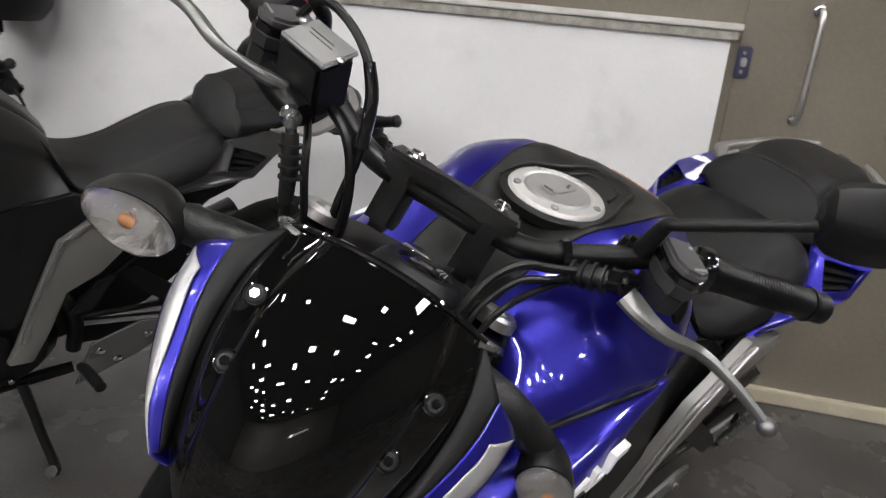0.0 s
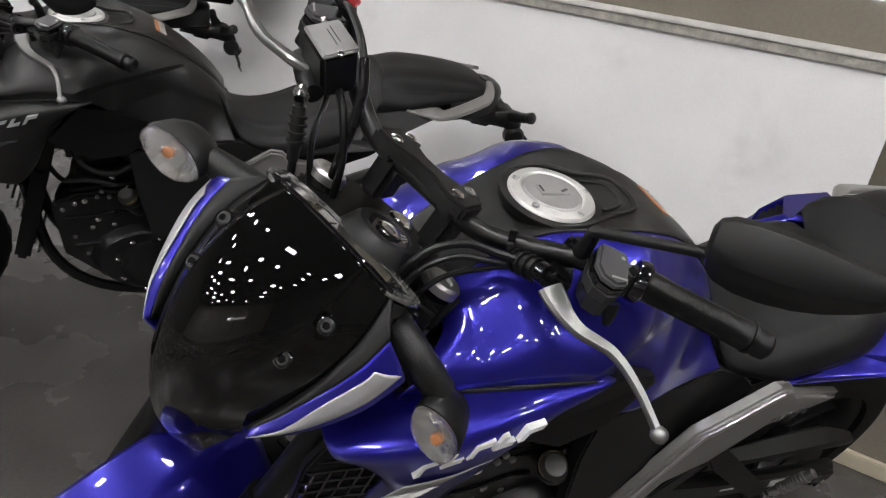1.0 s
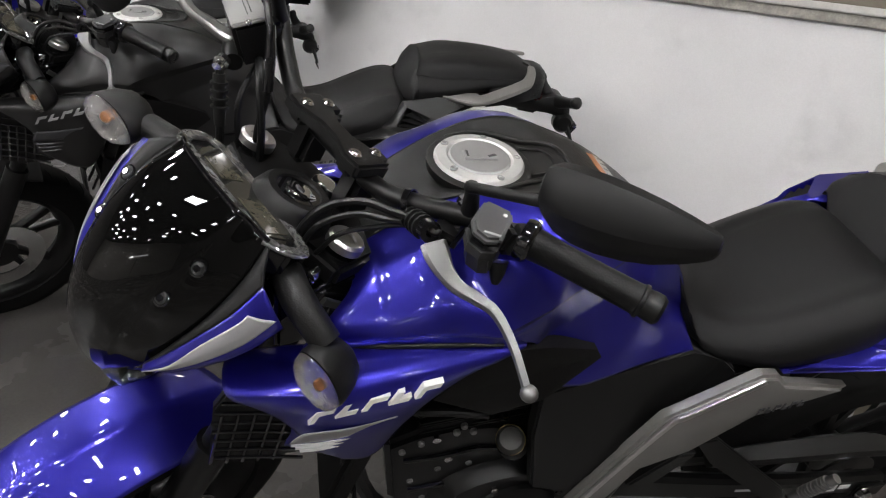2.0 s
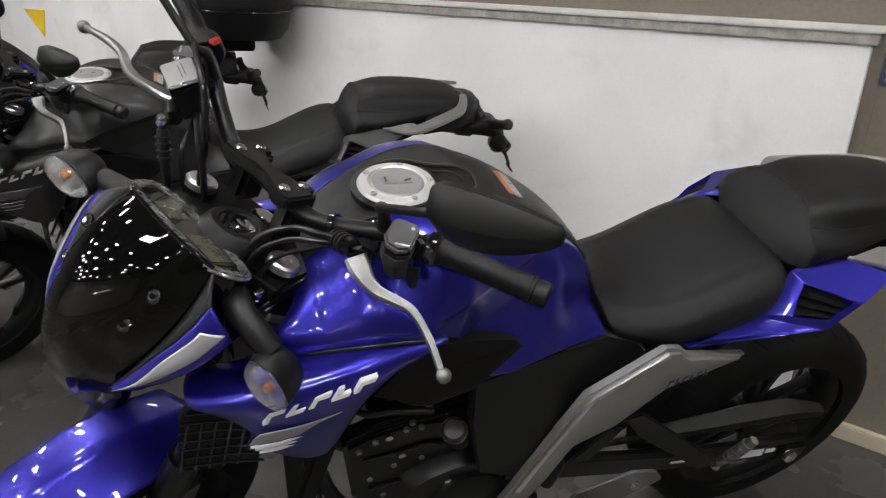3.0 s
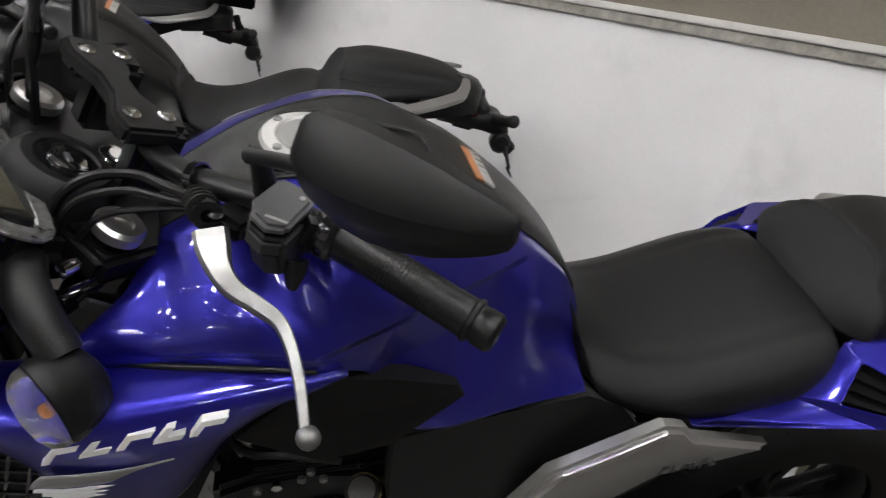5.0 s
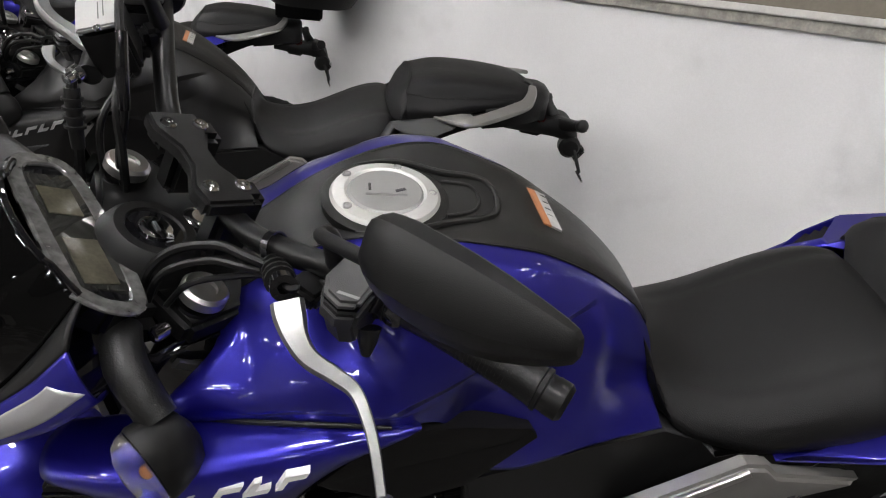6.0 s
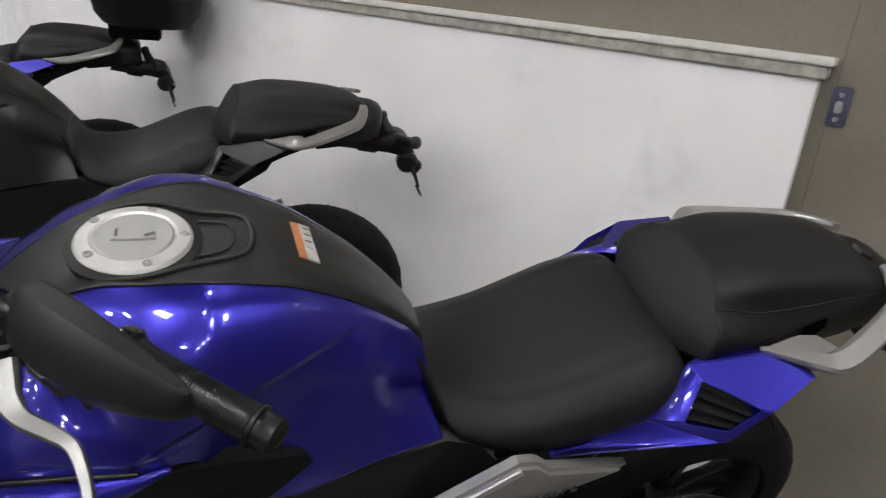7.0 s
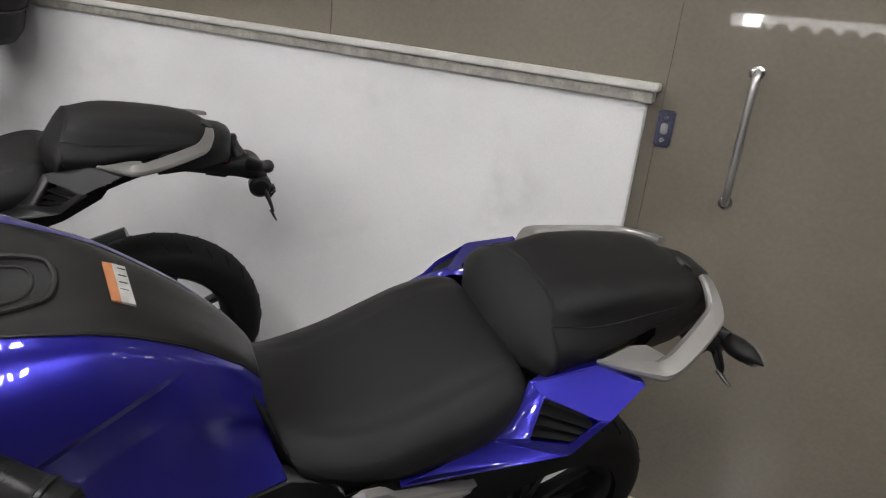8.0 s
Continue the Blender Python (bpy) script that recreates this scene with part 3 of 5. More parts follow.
    # shrouds beside the tank
    for s in (1, -1):
        up = surface([sided(r, s) for r in (
            [(1.188, 0.150, 0.796), (1.12, 0.150, 0.806), (1.04, 0.160, 0.818), (0.95, 0.182, 0.840), (0.84, 0.200, 0.860)],
            [(1.192, 0.188, 0.812), (1.12, 0.180, 0.816), (1.04, 0.187, 0.829), (0.95, 0.207, 0.849), (0.83, 0.217, 0.866)],
            [(1.190, 0.216, 0.808), (1.12, 0.226, 0.822), (1.04, 0.232, 0.830), (0.95, 0.233, 0.840), (0.862, 0.225, 0.848)],
            [(1.178, 0.226, 0.797), (1.11, 0.244, 0.808), (1.03, 0.247, 0.802), (0.955, 0.240, 0.804), (0.893, 0.222, 0.822)],
            [(1.140, 0.224, 0.768), (1.10, 0.237, 0.752), (1.03, 0.240, 0.744), (0.97, 0.231, 0.748), (0.922, 0.212, 0.780)],
            [(1.112, 0.217, 0.726), (1.085, 0.224, 0.698), (1.035, 0.226, 0.686), (0.985, 0.218, 0.690), (0.938, 0.200, 0.735)],
            [(1.120, 0.206, 0.672), (1.070, 0.206, 0.645), (1.035, 0.208, 0.630), (0.995, 0.203, 0.630), (0.958, 0.190, 0.680)])], 5, 5)
        sh = body("shroud", up, paint, text="pointed painted side shroud", solid=0.005)
        body("shroud_stripe", surface([sided(r, s) for r in (
            [(1.098, 0.2450, 0.752), (1.04, 0.2460, 0.760), (0.984, 0.2400, 0.769)],
            [(1.108, 0.2400, 0.735), (1.055, 0.2430, 0.742), (1.005, 0.2360, 0.750)],
            [(1.114, 0.2350, 0.718), (1.065, 0.2370, 0.724), (1.026, 0.2345, 0.731)])], 2, 4), SILVER_DECAL if decals else DARK_DECAL, sh, "faded silver side stripe", solid=0.001)
        for i in range(3):
            z = 0.708 - 0.012 * i
            body("shroud_line", tube(sided([(1.112 - 0.006 * i, 0.2315 - 0.0035 * i, z), (1.07, 0.2355 - 0.004 * i, z + 0.006), (1.02, 0.2310 - 0.004 * i, z + 0.016)], s), 0.0022, 5, 3), WHITE_DECAL if decals else DARK_DECAL, sh)
        glyphs((1.094, 0.2506 * s, 0.776), (-0.165, -0.001 * s, 0.050), (0.0, -0.006 * s, 0.034), (0, 0.009 * s, 0), 5, (0.0280, 0.0160), 0.16, 0.35, WHITE_DECAL if decals else SILVER_DECAL, sh, "emblem_mark")
        gr = body("grille", slab(sided([(1.180, 0.200, 0.795), (1.205, 0.202, 0.752), (1.216, 0.200, 0.642), (1.173, 0.198, 0.626), (1.085, 0.196, 0.640), (1.085, 0.198, 0.745)], s), (0, -0.015 * s, 0), 0.003), PLASTIC, text="black honeycomb side grille")
        for i in range(7):
            z = 0.650 + i * 0.019
            body("grille_bar", tube(sided([(1.095, 0.203, z - 0.014), (1.150, 0.206, z), (1.208 - max(0, z - 0.735) * 0.5, 0.206, z + 0.004)], s), 0.0026, 6, 2), GLOSS_BLACK, gr)
        for i in range(5):
            x = 1.120 + i * 0.020
            body("grille_bar", tube(sided([(x + 0.014, 0.204, 0.640), (x - 0.006, 0.206, 0.745)], s), 0.0026, 6, 1), GLOSS_BLACK, gr)
        body("knee_insert", slab(sided([(0.858, 0.208, 0.846), (0.775, 0.190, 0.828), (0.690, 0.168, 0.794), (0.676, 0.166, 0.774), (0.755, 0.188, 0.712), (0.835, 0.200, 0.700), (0.93, 0.206, 0.75)], s), (0, -0.03 * s, 0), 0.003, 0.003), DARK_PLASTIC, text="matte black plastic insert")
        body("side_cover", slab(sided([(0.755, 0.180, 0.712), (0.68, 0.168, 0.722), (0.60, 0.149, 0.726), (0.485, 0.130, 0.737), (0.43, 0.136, 0.722), (0.41, 0.160, 0.712), (0.45, 0.178, 0.66), (0.56, 0.178, 0.53), (0.63, 0.178, 0.42), (0.70, 0.174, 0.44), (0.74, 0.176, 0.60)], s), (0, -0.03 * s, 0), 0.004), PLASTIC, text="matte black side cover")
        tuck, drop = (1.0, 0.0) if s > 0 else (0.84, 0.05)
        sv = body("frame_cover", slab(sided([(0.205, 0.193, 0.698 - drop), (0.345, 0.195, 0.720 - drop), (0.370, 0.196, 0.742 - drop), (0.402, 0.197, 0.746 - drop), (0.518, 0.199, 0.665 - drop), (0.537, 0.199, 0.652 - drop), (0.588, 0.198, 0.520), (0.634, 0.197, 0.387), (0.658, 0.196, 0.330), (0.602, 0.194, 0.325), (0.562, 0.196, 0.410), (0.525, 0.196, 0.510), (0.448, 0.196, 0.552), (0.364, 0.194, 0.638 - drop)], s * tuck), (0, -0.024 * s, 0), 0.006, 0.004, 0.012), SILVER_PAINT, text="brushed silver angular frame cover")
        body("frame_edge", blade(sided([(0.400, 0.201, 0.741 - drop), (0.455, 0.203, 0.703 - drop), (0.512, 0.204, 0.663 - drop), (0.530, 0.204, 0.648 - drop), (0.582, 0.203, 0.518), (0.622, 0.201, 0.400)], s * tuck), 0.010, 0.006, (0, s, 0.3), 4), ALLOY, sv)
        glyphs((0.374, 0.2025 * s * tuck, 0.654), (-0.090, 0, 0.022), (0.012, 0, 0.03), (0, 0.001 * s, 0), 6, (0.0115, 0.016), 0.25, 0.25, DARK_DECAL, sv, "emblem_mark")
        body("gusset", slab(sided([(0.525, 0.190, 0.44), (0.455, 0.190, 0.53), (0.415, 0.190, 0.53), (0.47, 0.190, 0.44)], s), (0, -0.02 * s, 0), 0.004), PLASTIC)

    # seats
    rider = [
        (0.430, [(0, 0.776), (0.060, 0.774), (0.085, 0.7698), (0.105, 0.766), (0.130, 0.752), (0.143, 0.735), (0.140, 0.72)]),
        (0.360, [(0, 0.786), (0.070, 0.784), (0.098, 0.7792), (0.120, 0.775), (0.147, 0.758), (0.160, 0.735), (0.157, 0.717)]),
        (0.290, [(0, 0.82), (0.075, 0.817), (0.104, 0.8102), (0.128, 0.805), (0.155, 0.784), (0.168, 0.756), (0.166, 0.734)]),
        (0.230, [(0, 0.848), (0.075, 0.845), (0.104, 0.8388), (0.128, 0.834), (0.157, 0.811), (0.172, 0.782), (0.171, 0.755)]),
        (0.180, [(0, 0.862), (0.075, 0.86), (0.103, 0.8545), (0.125, 0.85), (0.152, 0.829), (0.167, 0.8), (0.167, 0.774)]),
        (0.145, [(0, 0.862), (0.070, 0.86), (0.095, 0.8558), (0.115, 0.852), (0.140, 0.836), (0.152, 0.818), (0.153, 0.8)]),
    ]
    nose = [
        [(0.552, 0, 0.870), (0.549, 0.032, 0.869), (0.541, 0.050, 0.864), (0.531, 0.077, 0.844), (0.524, 0.081, 0.820), (0.514, 0.085, 0.796), (0.498, 0.096, 0.748)],
        [(0.522, 0, 0.830), (0.520, 0.034, 0.829), (0.517, 0.056, 0.827), (0.513, 0.078, 0.818), (0.508, 0.093, 0.802), (0.496, 0.102, 0.779), (0.479, 0.116, 0.743)],
        [(0.500, 0, 0.800), (0.500, 0.040, 0.797), (0.498, 0.062, 0.793), (0.495, 0.082, 0.784), (0.488, 0.103, 0.768), (0.478, 0.121, 0.752), (0.468, 0.129, 0.736)],
    ]
    nose = [[(x, -y, z) for x, y, z in r[:0:-1]] + r for r in nose]
    body("rider_seat", surface(nose + half(rider) + half([(0.125, [(0, 0.84), (0.070, 0.84), (0.092, 0.8371), (0.110, 0.834), (0.132, 0.822), (0.143, 0.808), (0.145, 0.795)])]), 6, 5), VINYL, text="black vinyl rider seat", solid=0.002)
    # passenger seat: a padded front face up to the piping, then the top running back
    low_rim = [(0.158 - 2.76 * y * y, y, z) for y, z in ((0, 0.838), (0.045, 0.838), (0.085, 0.841), (0.116, 0.846), (0.134, 0.849), (0.133, 0.838))]
    ridge = [(0.085, 0, 0.947), (0.087, 0.040, 0.944), (0.092, 0.072, 0.934), (0.098, 0.095, 0.914), (0.096, 0.130, 0.884), (0.091, 0.132, 0.842)]
    start = [(x - 0.014, y, z - 0.014) for x, y, z in low_rim]
    bulging = [(a[0] * 0.5 + b[0] * 0.5 + 0.010 * (1 - i * 0.16), a[1] * 0.5 + b[1] * 0.5 + (0.004 if i > 2 else 0), a[2] * 0.5 + b[2] * 0.5 + 0.004) for i, (a, b) in enumerate(zip(low_rim, ridge))]
    lip = [(x * 0.86 + b[0] * 0.14 + 0.005, y * 0.86 + b[1] * 0.14, z * 0.86 + b[2] * 0.14) for (x, y, z), b in zip(low_rim, ridge)]
    just = [(x - 0.010, y * 1.01, z + 0.0032) for x, y, z in ridge]
    upper = [[(x, y, z) for y, z in pts] for x, pts in (
        (0.020, [(0, 0.962), (0.046, 0.961), (0.084, 0.950), (0.106, 0.914), (0.132, 0.880), (0.125, 0.846)]),
        (-0.050, [(0, 0.966), (0.048, 0.964), (0.086, 0.952), (0.106, 0.918), (0.122, 0.890), (0.112, 0.868)]),
        (-0.140, [(0, 0.963), (0.048, 0.960), (0.083, 0.949), (0.099, 0.922), (0.108, 0.902), (0.098, 0.884)]),
        (-0.220, [(0, 0.954), (0.044, 0.951), (0.075, 0.940), (0.090, 0.920), (0.096, 0.905), (0.087, 0.890)]),
        (-0.272, [(0, 0.936), (0.038, 0.933), (0.062, 0.924), (0.077, 0.912), (0.083, 0.900), (0.075, 0.890)]),
        (-0.300, [(0, 0.905), (0.035, 0.903), (0.055, 0.898), (0.068, 0.890), (0.073, 0.884), (0.066, 0.878)]))]
    swell = (0, 0.003, 0.008, 0.015, 0.012, 0.004)

    def far_half(r):
        """The right half of a seat section, its shoulder a little fuller than the left one."""
        full = [min(1.0, max(0.0, (x + 0.29) / 0.07)) for x, y, z in r]
        return [(x, -y * (1 + 0.05 * f), z + w * f) for (x, y, z), w, f in zip(r, swell, full)][:0:-1]

    pad = [start, low_rim, lip, bulging, ridge, just] + upper
    body("passenger_seat", surface([far_half(r) + r for r in pad], 5, 4), VINYL, text="black vinyl passenger seat with a padded front face", solid=0.003)
    for s in (1, -1):
        seam = [(r[3][0], r[3][1] + 0.001, r[3][2] + 0.0005) if s > 0 else (far_half(r)[2][0], far_half(r)[2][1] - 0.001, far_half(r)[2][2]) for r in [ridge, just] + upper[:-1]]
        body("seat_piping", tube(seam, 0.0012, 6), VINYL_SIDE)
    arc = [(x, y, z + 0.0008) for x, y, z in ridge[:4]]
    body("seat_piping", tube(far_half(ridge)[2:] + arc, 0.0011, 6), VINYL_SIDE)
    body("seat_base", box((-0.06, 0, 0.848), (0.36, 0.17, 0.06), (0, 6, 0), bevel=0.02), PLASTIC)
    body("seat_base", slab([(0.300, 0.135, 0.715), (0.190, 0.135, 0.665), (0.100, 0.135, 0.705), (0.010, 0.135, 0.770), (-0.020, 0.135, 0.825), (0.200, 0.135, 0.820)], (0, -0.27, 0), 0.012), PLASTIC)
    body("inner_guard", slab([(0.50, 0.075, 0.66), (0.20, 0.075, 0.70), (0.16, 0.075, 0.56), (0.21, 0.075, 0.42), (0.30, 0.075, 0.34), (0.52, 0.075, 0.30)], (0, -0.15, 0), 0.012), PLASTIC)
    body("undertray", slab([(0.170, 0.085, 0.680), (0.060, 0.085, 0.738), (-0.040, 0.085, 0.792), (-0.130, 0.085, 0.834), (-0.220, 0.085, 0.858), (-0.290, 0.085, 0.872), (0.150, 0.085, 0.835)], (0, -0.16, 0), 0.012), PLASTIC)

    # tail fairing
    for s in (1, -1):
        o = [(0.336, 0.172, 0.717), (0.280, 0.170, 0.742), (0.204, 0.167, 0.777), (0.166, 0.155, 0.815), (0.136, 0.136, 0.849), (0.027, 0.150, 0.875), (-0.033, 0.203, 0.873), (0.049, 0.231, 0.843), (0.104, 0.234, 0.788), (0.060, 0.105, 0.852), (-0.060, 0.120, 0.858), (0.060, 0.120, 0.790), (0.320, 0.120, 0.705)]
        v = [(0.127, 0.163, 0.842), (0.064, 0.223, 0.840), (0.110, 0.227, 0.807), (0.158, 0.197, 0.795)]
        deep = [(x - 0.020, y - 0.016, z - 0.014) for x, y, z in v]
        bm = bmesh.new()
        po, pv_, pd = ([bm.verts.new(q) for q in sided(r, s)] for r in (o, v, deep))
        for q in ((0, 1, 8), (1, 2, 8), (4, 5, 9), (5, 6, 10, 9), (5, 7, 6), (6, 7, 11, 10), (7, 8, 11), (8, 0, 12, 11)):
            bm.faces.new([po[k] for k in q])
        for q in ((po[2], pv_[3], po[8]), (po[2], po[3], pv_[3]), (po[3], po[4], pv_[0], pv_[3]), (po[4], po[5], pv_[0]), (po[5], pv_[1], pv_[0]), (po[5], po[7], pv_[1]), (po[7], po[8], pv_[2], pv_[1]), (po[8], pv_[3], pv_[2])):
            bm.faces.new(q)
        for i in range(4):
            bm.faces.new((pv_[i], pv_[(i + 1) % 4], pd[(i + 1) % 4], pd[i]))
        bmesh.ops.recalc_face_normals(bm, faces=bm.faces)
        bmesh.ops.bevel(bm, geom=[e for e in bm.edges if len(e.link_faces) == 2 and e.calc_face_angle(0) > 0.3], offset=0.002, segments=2, affect="EDGES", clamp_overlap=True)
        tp = body("tail_panel", bm, panels, text="painted angular tail panel", solid=0.003, smooth=24)
        body("vent", slab([(x + 0.001, y + 0.001 * s, z + 0.001) for x, y, z in sided(deep, s)], (-0.003, -0.002 * s, -0.003), 0), PLASTIC, tp, "black louvred vent")
        for i in range(3):
            a0, a1 = 0.16 + 0.28 * i, 0.34 + 0.28 * i
            ends = [Vector(v[0]).lerp(Vector(v[3]), k) for k in (a0, a1)] + [Vector(v[1]).lerp(Vector(v[2]), k) for k in (a1, a0)]
            q = [e + Vector(d) for e, d in zip(ends, ((-0.014, -0.011, -0.011), (-0.004, -0.003, -0.004), (-0.004, -0.004, -0.004), (-0.014, -0.012, -0.011)))]
            body("louvre", slab(sided(q, s), (-0.002, -0.001 * s, -0.003), 0.0008), PLASTIC, tp)
        # grab rail
        way = [(0.018, 0.138, 0.870), (-0.020, 0.166, 0.878), (-0.052, 0.188, 0.885), (-0.068, 0.193, 0.888), (-0.100, 0.187, 0.893), (-0.160, 0.164, 0.906), (-0.214, 0.140, 0.919), (-0.236, 0.126, 0.925), (-0.250, 0.104, 0.933), (-0.260, 0.078, 0.943), (-0.263, 0.056, 0.950)]
        body("grab_rail", blade(sided(way, s), [0.008, 0.020, 0.031, 0.035, 0.036, 0.037, 0.037, 0.035, 0.031, 0.026, 0.021], [0.008, 0.012, 0.015, 0.016, 0.016, 0.016, 0.016, 0.015, 0.014, 0.012, 0.010], (-0.1, 0.30 * s, 0.92), 3), SILVER_PAINT, text="silver painted angular grab rail")
        body("rail_foot", slab(sided([(0.014, 0.138, 0.873), (-0.050, 0.178, 0.884), (-0.096, 0.170, 0.893), (-0.082, 0.136, 0.889), (-0.056, 0.130, 0.886)], s), (0, 0, -0.008), 0.002), SILVER_PAINT)
    body("tail_cap", loft([[(x, y * w, z + h) for y, h in ((-1.0, 0), (-0.9, 0.020), (-0.5, 0.032), (0.5, 0.032), (0.9, 0.020), (1.0, 0), (0.9, -0.050), (0.4, -0.066), (-0.4, -0.066), (-0.9, -0.050))] for x, w, z in ((-0.13, 0.112, 0.880), (-0.20, 0.108, 0.890), (-0.262, 0.097, 0.901), (-0.300, 0.074, 0.904), (-0.322, 0.050, 0.898), (-0.330, 0.026, 0.890))]), PLASTIC, text="black textured tail cowl", smooth=50)
    body("latch_cover", box((-0.262, 0.010, 0.944), (0.030, 0.026, 0.006), (0, -24, -10), bevel=0.001), CAST)
    body("tail_lamp", box((-0.318, 0, 0.846), (0.03, 0.08, 0.03), (0, -30, 0), bevel=0.008), DARK_RED, text="dark red tail lamp lens")
    # number plate carrier with its rear signals
    pc = body("plate_carrier", blade([(-0.215, 0, 0.835), (-0.270, 0, 0.822), (-0.330, 0, 0.815), (-0.385, 0, 0.818), (-0.415, 0, 0.800), (-0.438, 0, 0.765)], [0.11, 0.080, 0.072, 0.096, 0.092, 0.060], [0.050, 0.046, 0.046, 0.062, 0.050, 0.026], (-0.5, 0, 0.86), 4), PLASTIC, text="black plastic plate carrier")
    body("carrier_rib", box((-0.300, 0, 0.800), (0.070, 0.030, 0.040), (0, -8, 0), bevel=0.006), PLASTIC, pc)
    body("carrier_foot", blade([(-0.425, 0.020, 0.790), (-0.440, 0.050, 0.750), (-0.452, 0.076, 0.716), (-0.458, 0.086, 0.700)], [0.040, 0.034, 0.026, 0.014], [0.016, 0.012, 0.010, 0.008], (-0.8, 0, 0.5), 3), PLASTIC, pc)
    body("plate_lamp", turned([(0, -0.030), (0.026, -0.028), (0.034, -0.013), (0.034, 0.016), (0.024, 0.028), (0, 0.031)], (-0.424, 0.030, 0.762), (0.1, 1, 0.1), 20), PLASTIC, pc)
    body("reflector", box((-0.452, 0.046, 0.748), (0.012, 0.046, 0.046), (0, -32, 0), bevel=0.006), CHROME, pc, "clear plate lamp cover")
    body("carrier_bolt", tube([(-0.452, 0.080, 0.702), (-0.458, 0.100, 0.692), (-0.462, 0.118, 0.686)], [0.006, 0.005, 0.003], 8, 2), CHROME, pc)
    for s in (1, -1):
        if topcase or paint is BLACK_PAINT:
            ends = ((-0.388, 0.024, 0.828), (-0.408, 0.074, 0.848), (-0.418, 0.108, 0.864)) if s > 0 else ((-0.366, -0.010, 0.836), (-0.352, -0.028, 0.860), (-0.342, -0.038, 0.882))
            body("signal_stub", tube(ends, [0.024, 0.017, 0.016], 14, 3), RUBBER, pc, "black rubber signal mount")
            body("stub_head", turned([(0, -0.012), (0.015, -0.011), (0.019, -0.004), (0.019, 0.008), (0.013, 0.013), (0, 0.014)], ends[2], Vector(ends[2]) - Vector(ends[1]), 16), RUBBER, pc)
            continue
        body("signal_stalk", tube(sided([(-0.335, 0.02, 0.830), (-0.342, 0.07, 0.836), (-0.350, 0.112, 0.838)], s), [0.015, 0.013, 0.012], 10), RUBBER)
        rs = body("rear_signal", loft([[(-0.356 + dx + r * 0.026 * math.cos(2 * math.pi * j / 18), s * (y + 0.004 * math.sin(4 * math.pi * j / 18)), 0.832 + r * 0.019 * math.sin(2 * math.pi * j / 18) - dx * 0.1) for j in range(18)] for y, r, dx in ((0.108, 0.40, 0.004), (0.117, 0.80, 0.002), (0.136, 1.0, 0.0), (0.158, 0.92, -0.004), (0.174, 0.62, -0.008), (0.183, 0.25, -0.012))]), PLASTIC, text="black rear turn signal")
        body("lens", loft([[(-0.374 - d, s * (0.148 + r * 0.036 * math.cos(2 * math.pi * j / 18)), 0.831 + r * 0.017 * math.sin(2 * math.pi * j / 18)) for j in range(18)] for r, d in ((0.98, -0.016), (0.95, -0.002), (0.75, 0.008), (0.35, 0.012), (0.1, 0.013))]), REFLECT, rs, "clear lens")
        body("cable_end", tube(sided([(-0.300, 0.05, 0.812), (-0.325, 0.075, 0.795), (-0.345, 0.080, 0.782)], s), [0.012, 0.015, 0.012], 10, 3), RUBBER)

    # frame, engine and lower parts
    body("engine_case", loft([[(0.70 + r * 0.17 * math.cos(2 * math.pi * j / 20), y, 0.33 + r * 0.125 * math.sin(2 * math.pi * j / 20)) for j in range(20)] for y, r in ((-0.15, 0.7), (-0.13, 1.0), (0.11, 1.0), (0.145, 0.82), (0.15, 0.5))]), BLACK_METAL, text="black engine case")
    body("gearbox", box((0.58, 0, 0.36), (0.22, 0.22, 0.17), (0, 10, 0), bevel=0.04), BLACK_METAL)
    body("cylinder", box((0.80, 0, 0.52), (0.15, 0.17, 0.22), (0, 12, 0), bevel=0.02), BLACK_METAL)
    for i in range(7):
        body("cooling_fin", box((0.785 + i * 0.005, 0, 0.44 + i * 0.025), (0.19, 0.215, 0.008), (0, 12, 0), bevel=0.003), BLACK_METAL)
    body("cylinder_head", box((0.83, 0, 0.665), (0.17, 0.19, 0.09), (0, 12, 0), bevel=0.025), BLACK_METAL)
    gc = body("generator_cover", turned([(0, 0), (0.085, 0), (0.083, 0.012), (0.06, 0.022), (0, 0.024)], (0.70, 0.145, 0.325), (0, 1, 0), 36), BLACK_METAL)
    for k in range(8):
        a = 2 * math.pi * k / 8 + 0.2
        body("bolt", turned([(0, 0), (0.0075, 0), (0.0075, 0.006), (0.005, 0.008), (0, 0.008)], (0.70 + 0.095 * math.cos(a), 0.148, 0.325 + 0.095 * math.sin(a)), (0, 1, 0), 6), CHROME, gc)
    cv = body("crank_cover", slab([(0.955, 0.110, 0.500), (0.90, 0.110, 0.530), (0.82, 0.110, 0.548), (0.68, 0.110, 0.540), (0.60, 0.110, 0.40), (0.60, 0.110, 0.24), (0.80, 0.110, 0.22), (0.93, 0.110, 0.33)], (0, -0.05, 0), 0.010, 0.006, 0.03), BLACK_METAL, text="black crankcase cover")
    for x, z in ((0.828, 0.552), (0.809, 0.535), (0.925, 0.490), (0.895, 0.510), (0.855, 0.432), (0.800, 0.443), (0.770, 0.422), (0.712, 0.350), (0.685, 0.433), (0.650, 0.440), (0.668, 0.385), (0.698, 0.530), (0.682, 0.474), (0.838, 0.535), (0.732, 0.480), (0.90, 0.40), (0.87, 0.34)):
        body("bolt", turned([(0, 0), (0.0060, 0), (0.0060, 0.006), (0.004, 0.008), (0, 0.0065)], (x, 0.112, z), (0, 1, 0), 10), SATIN, cv)
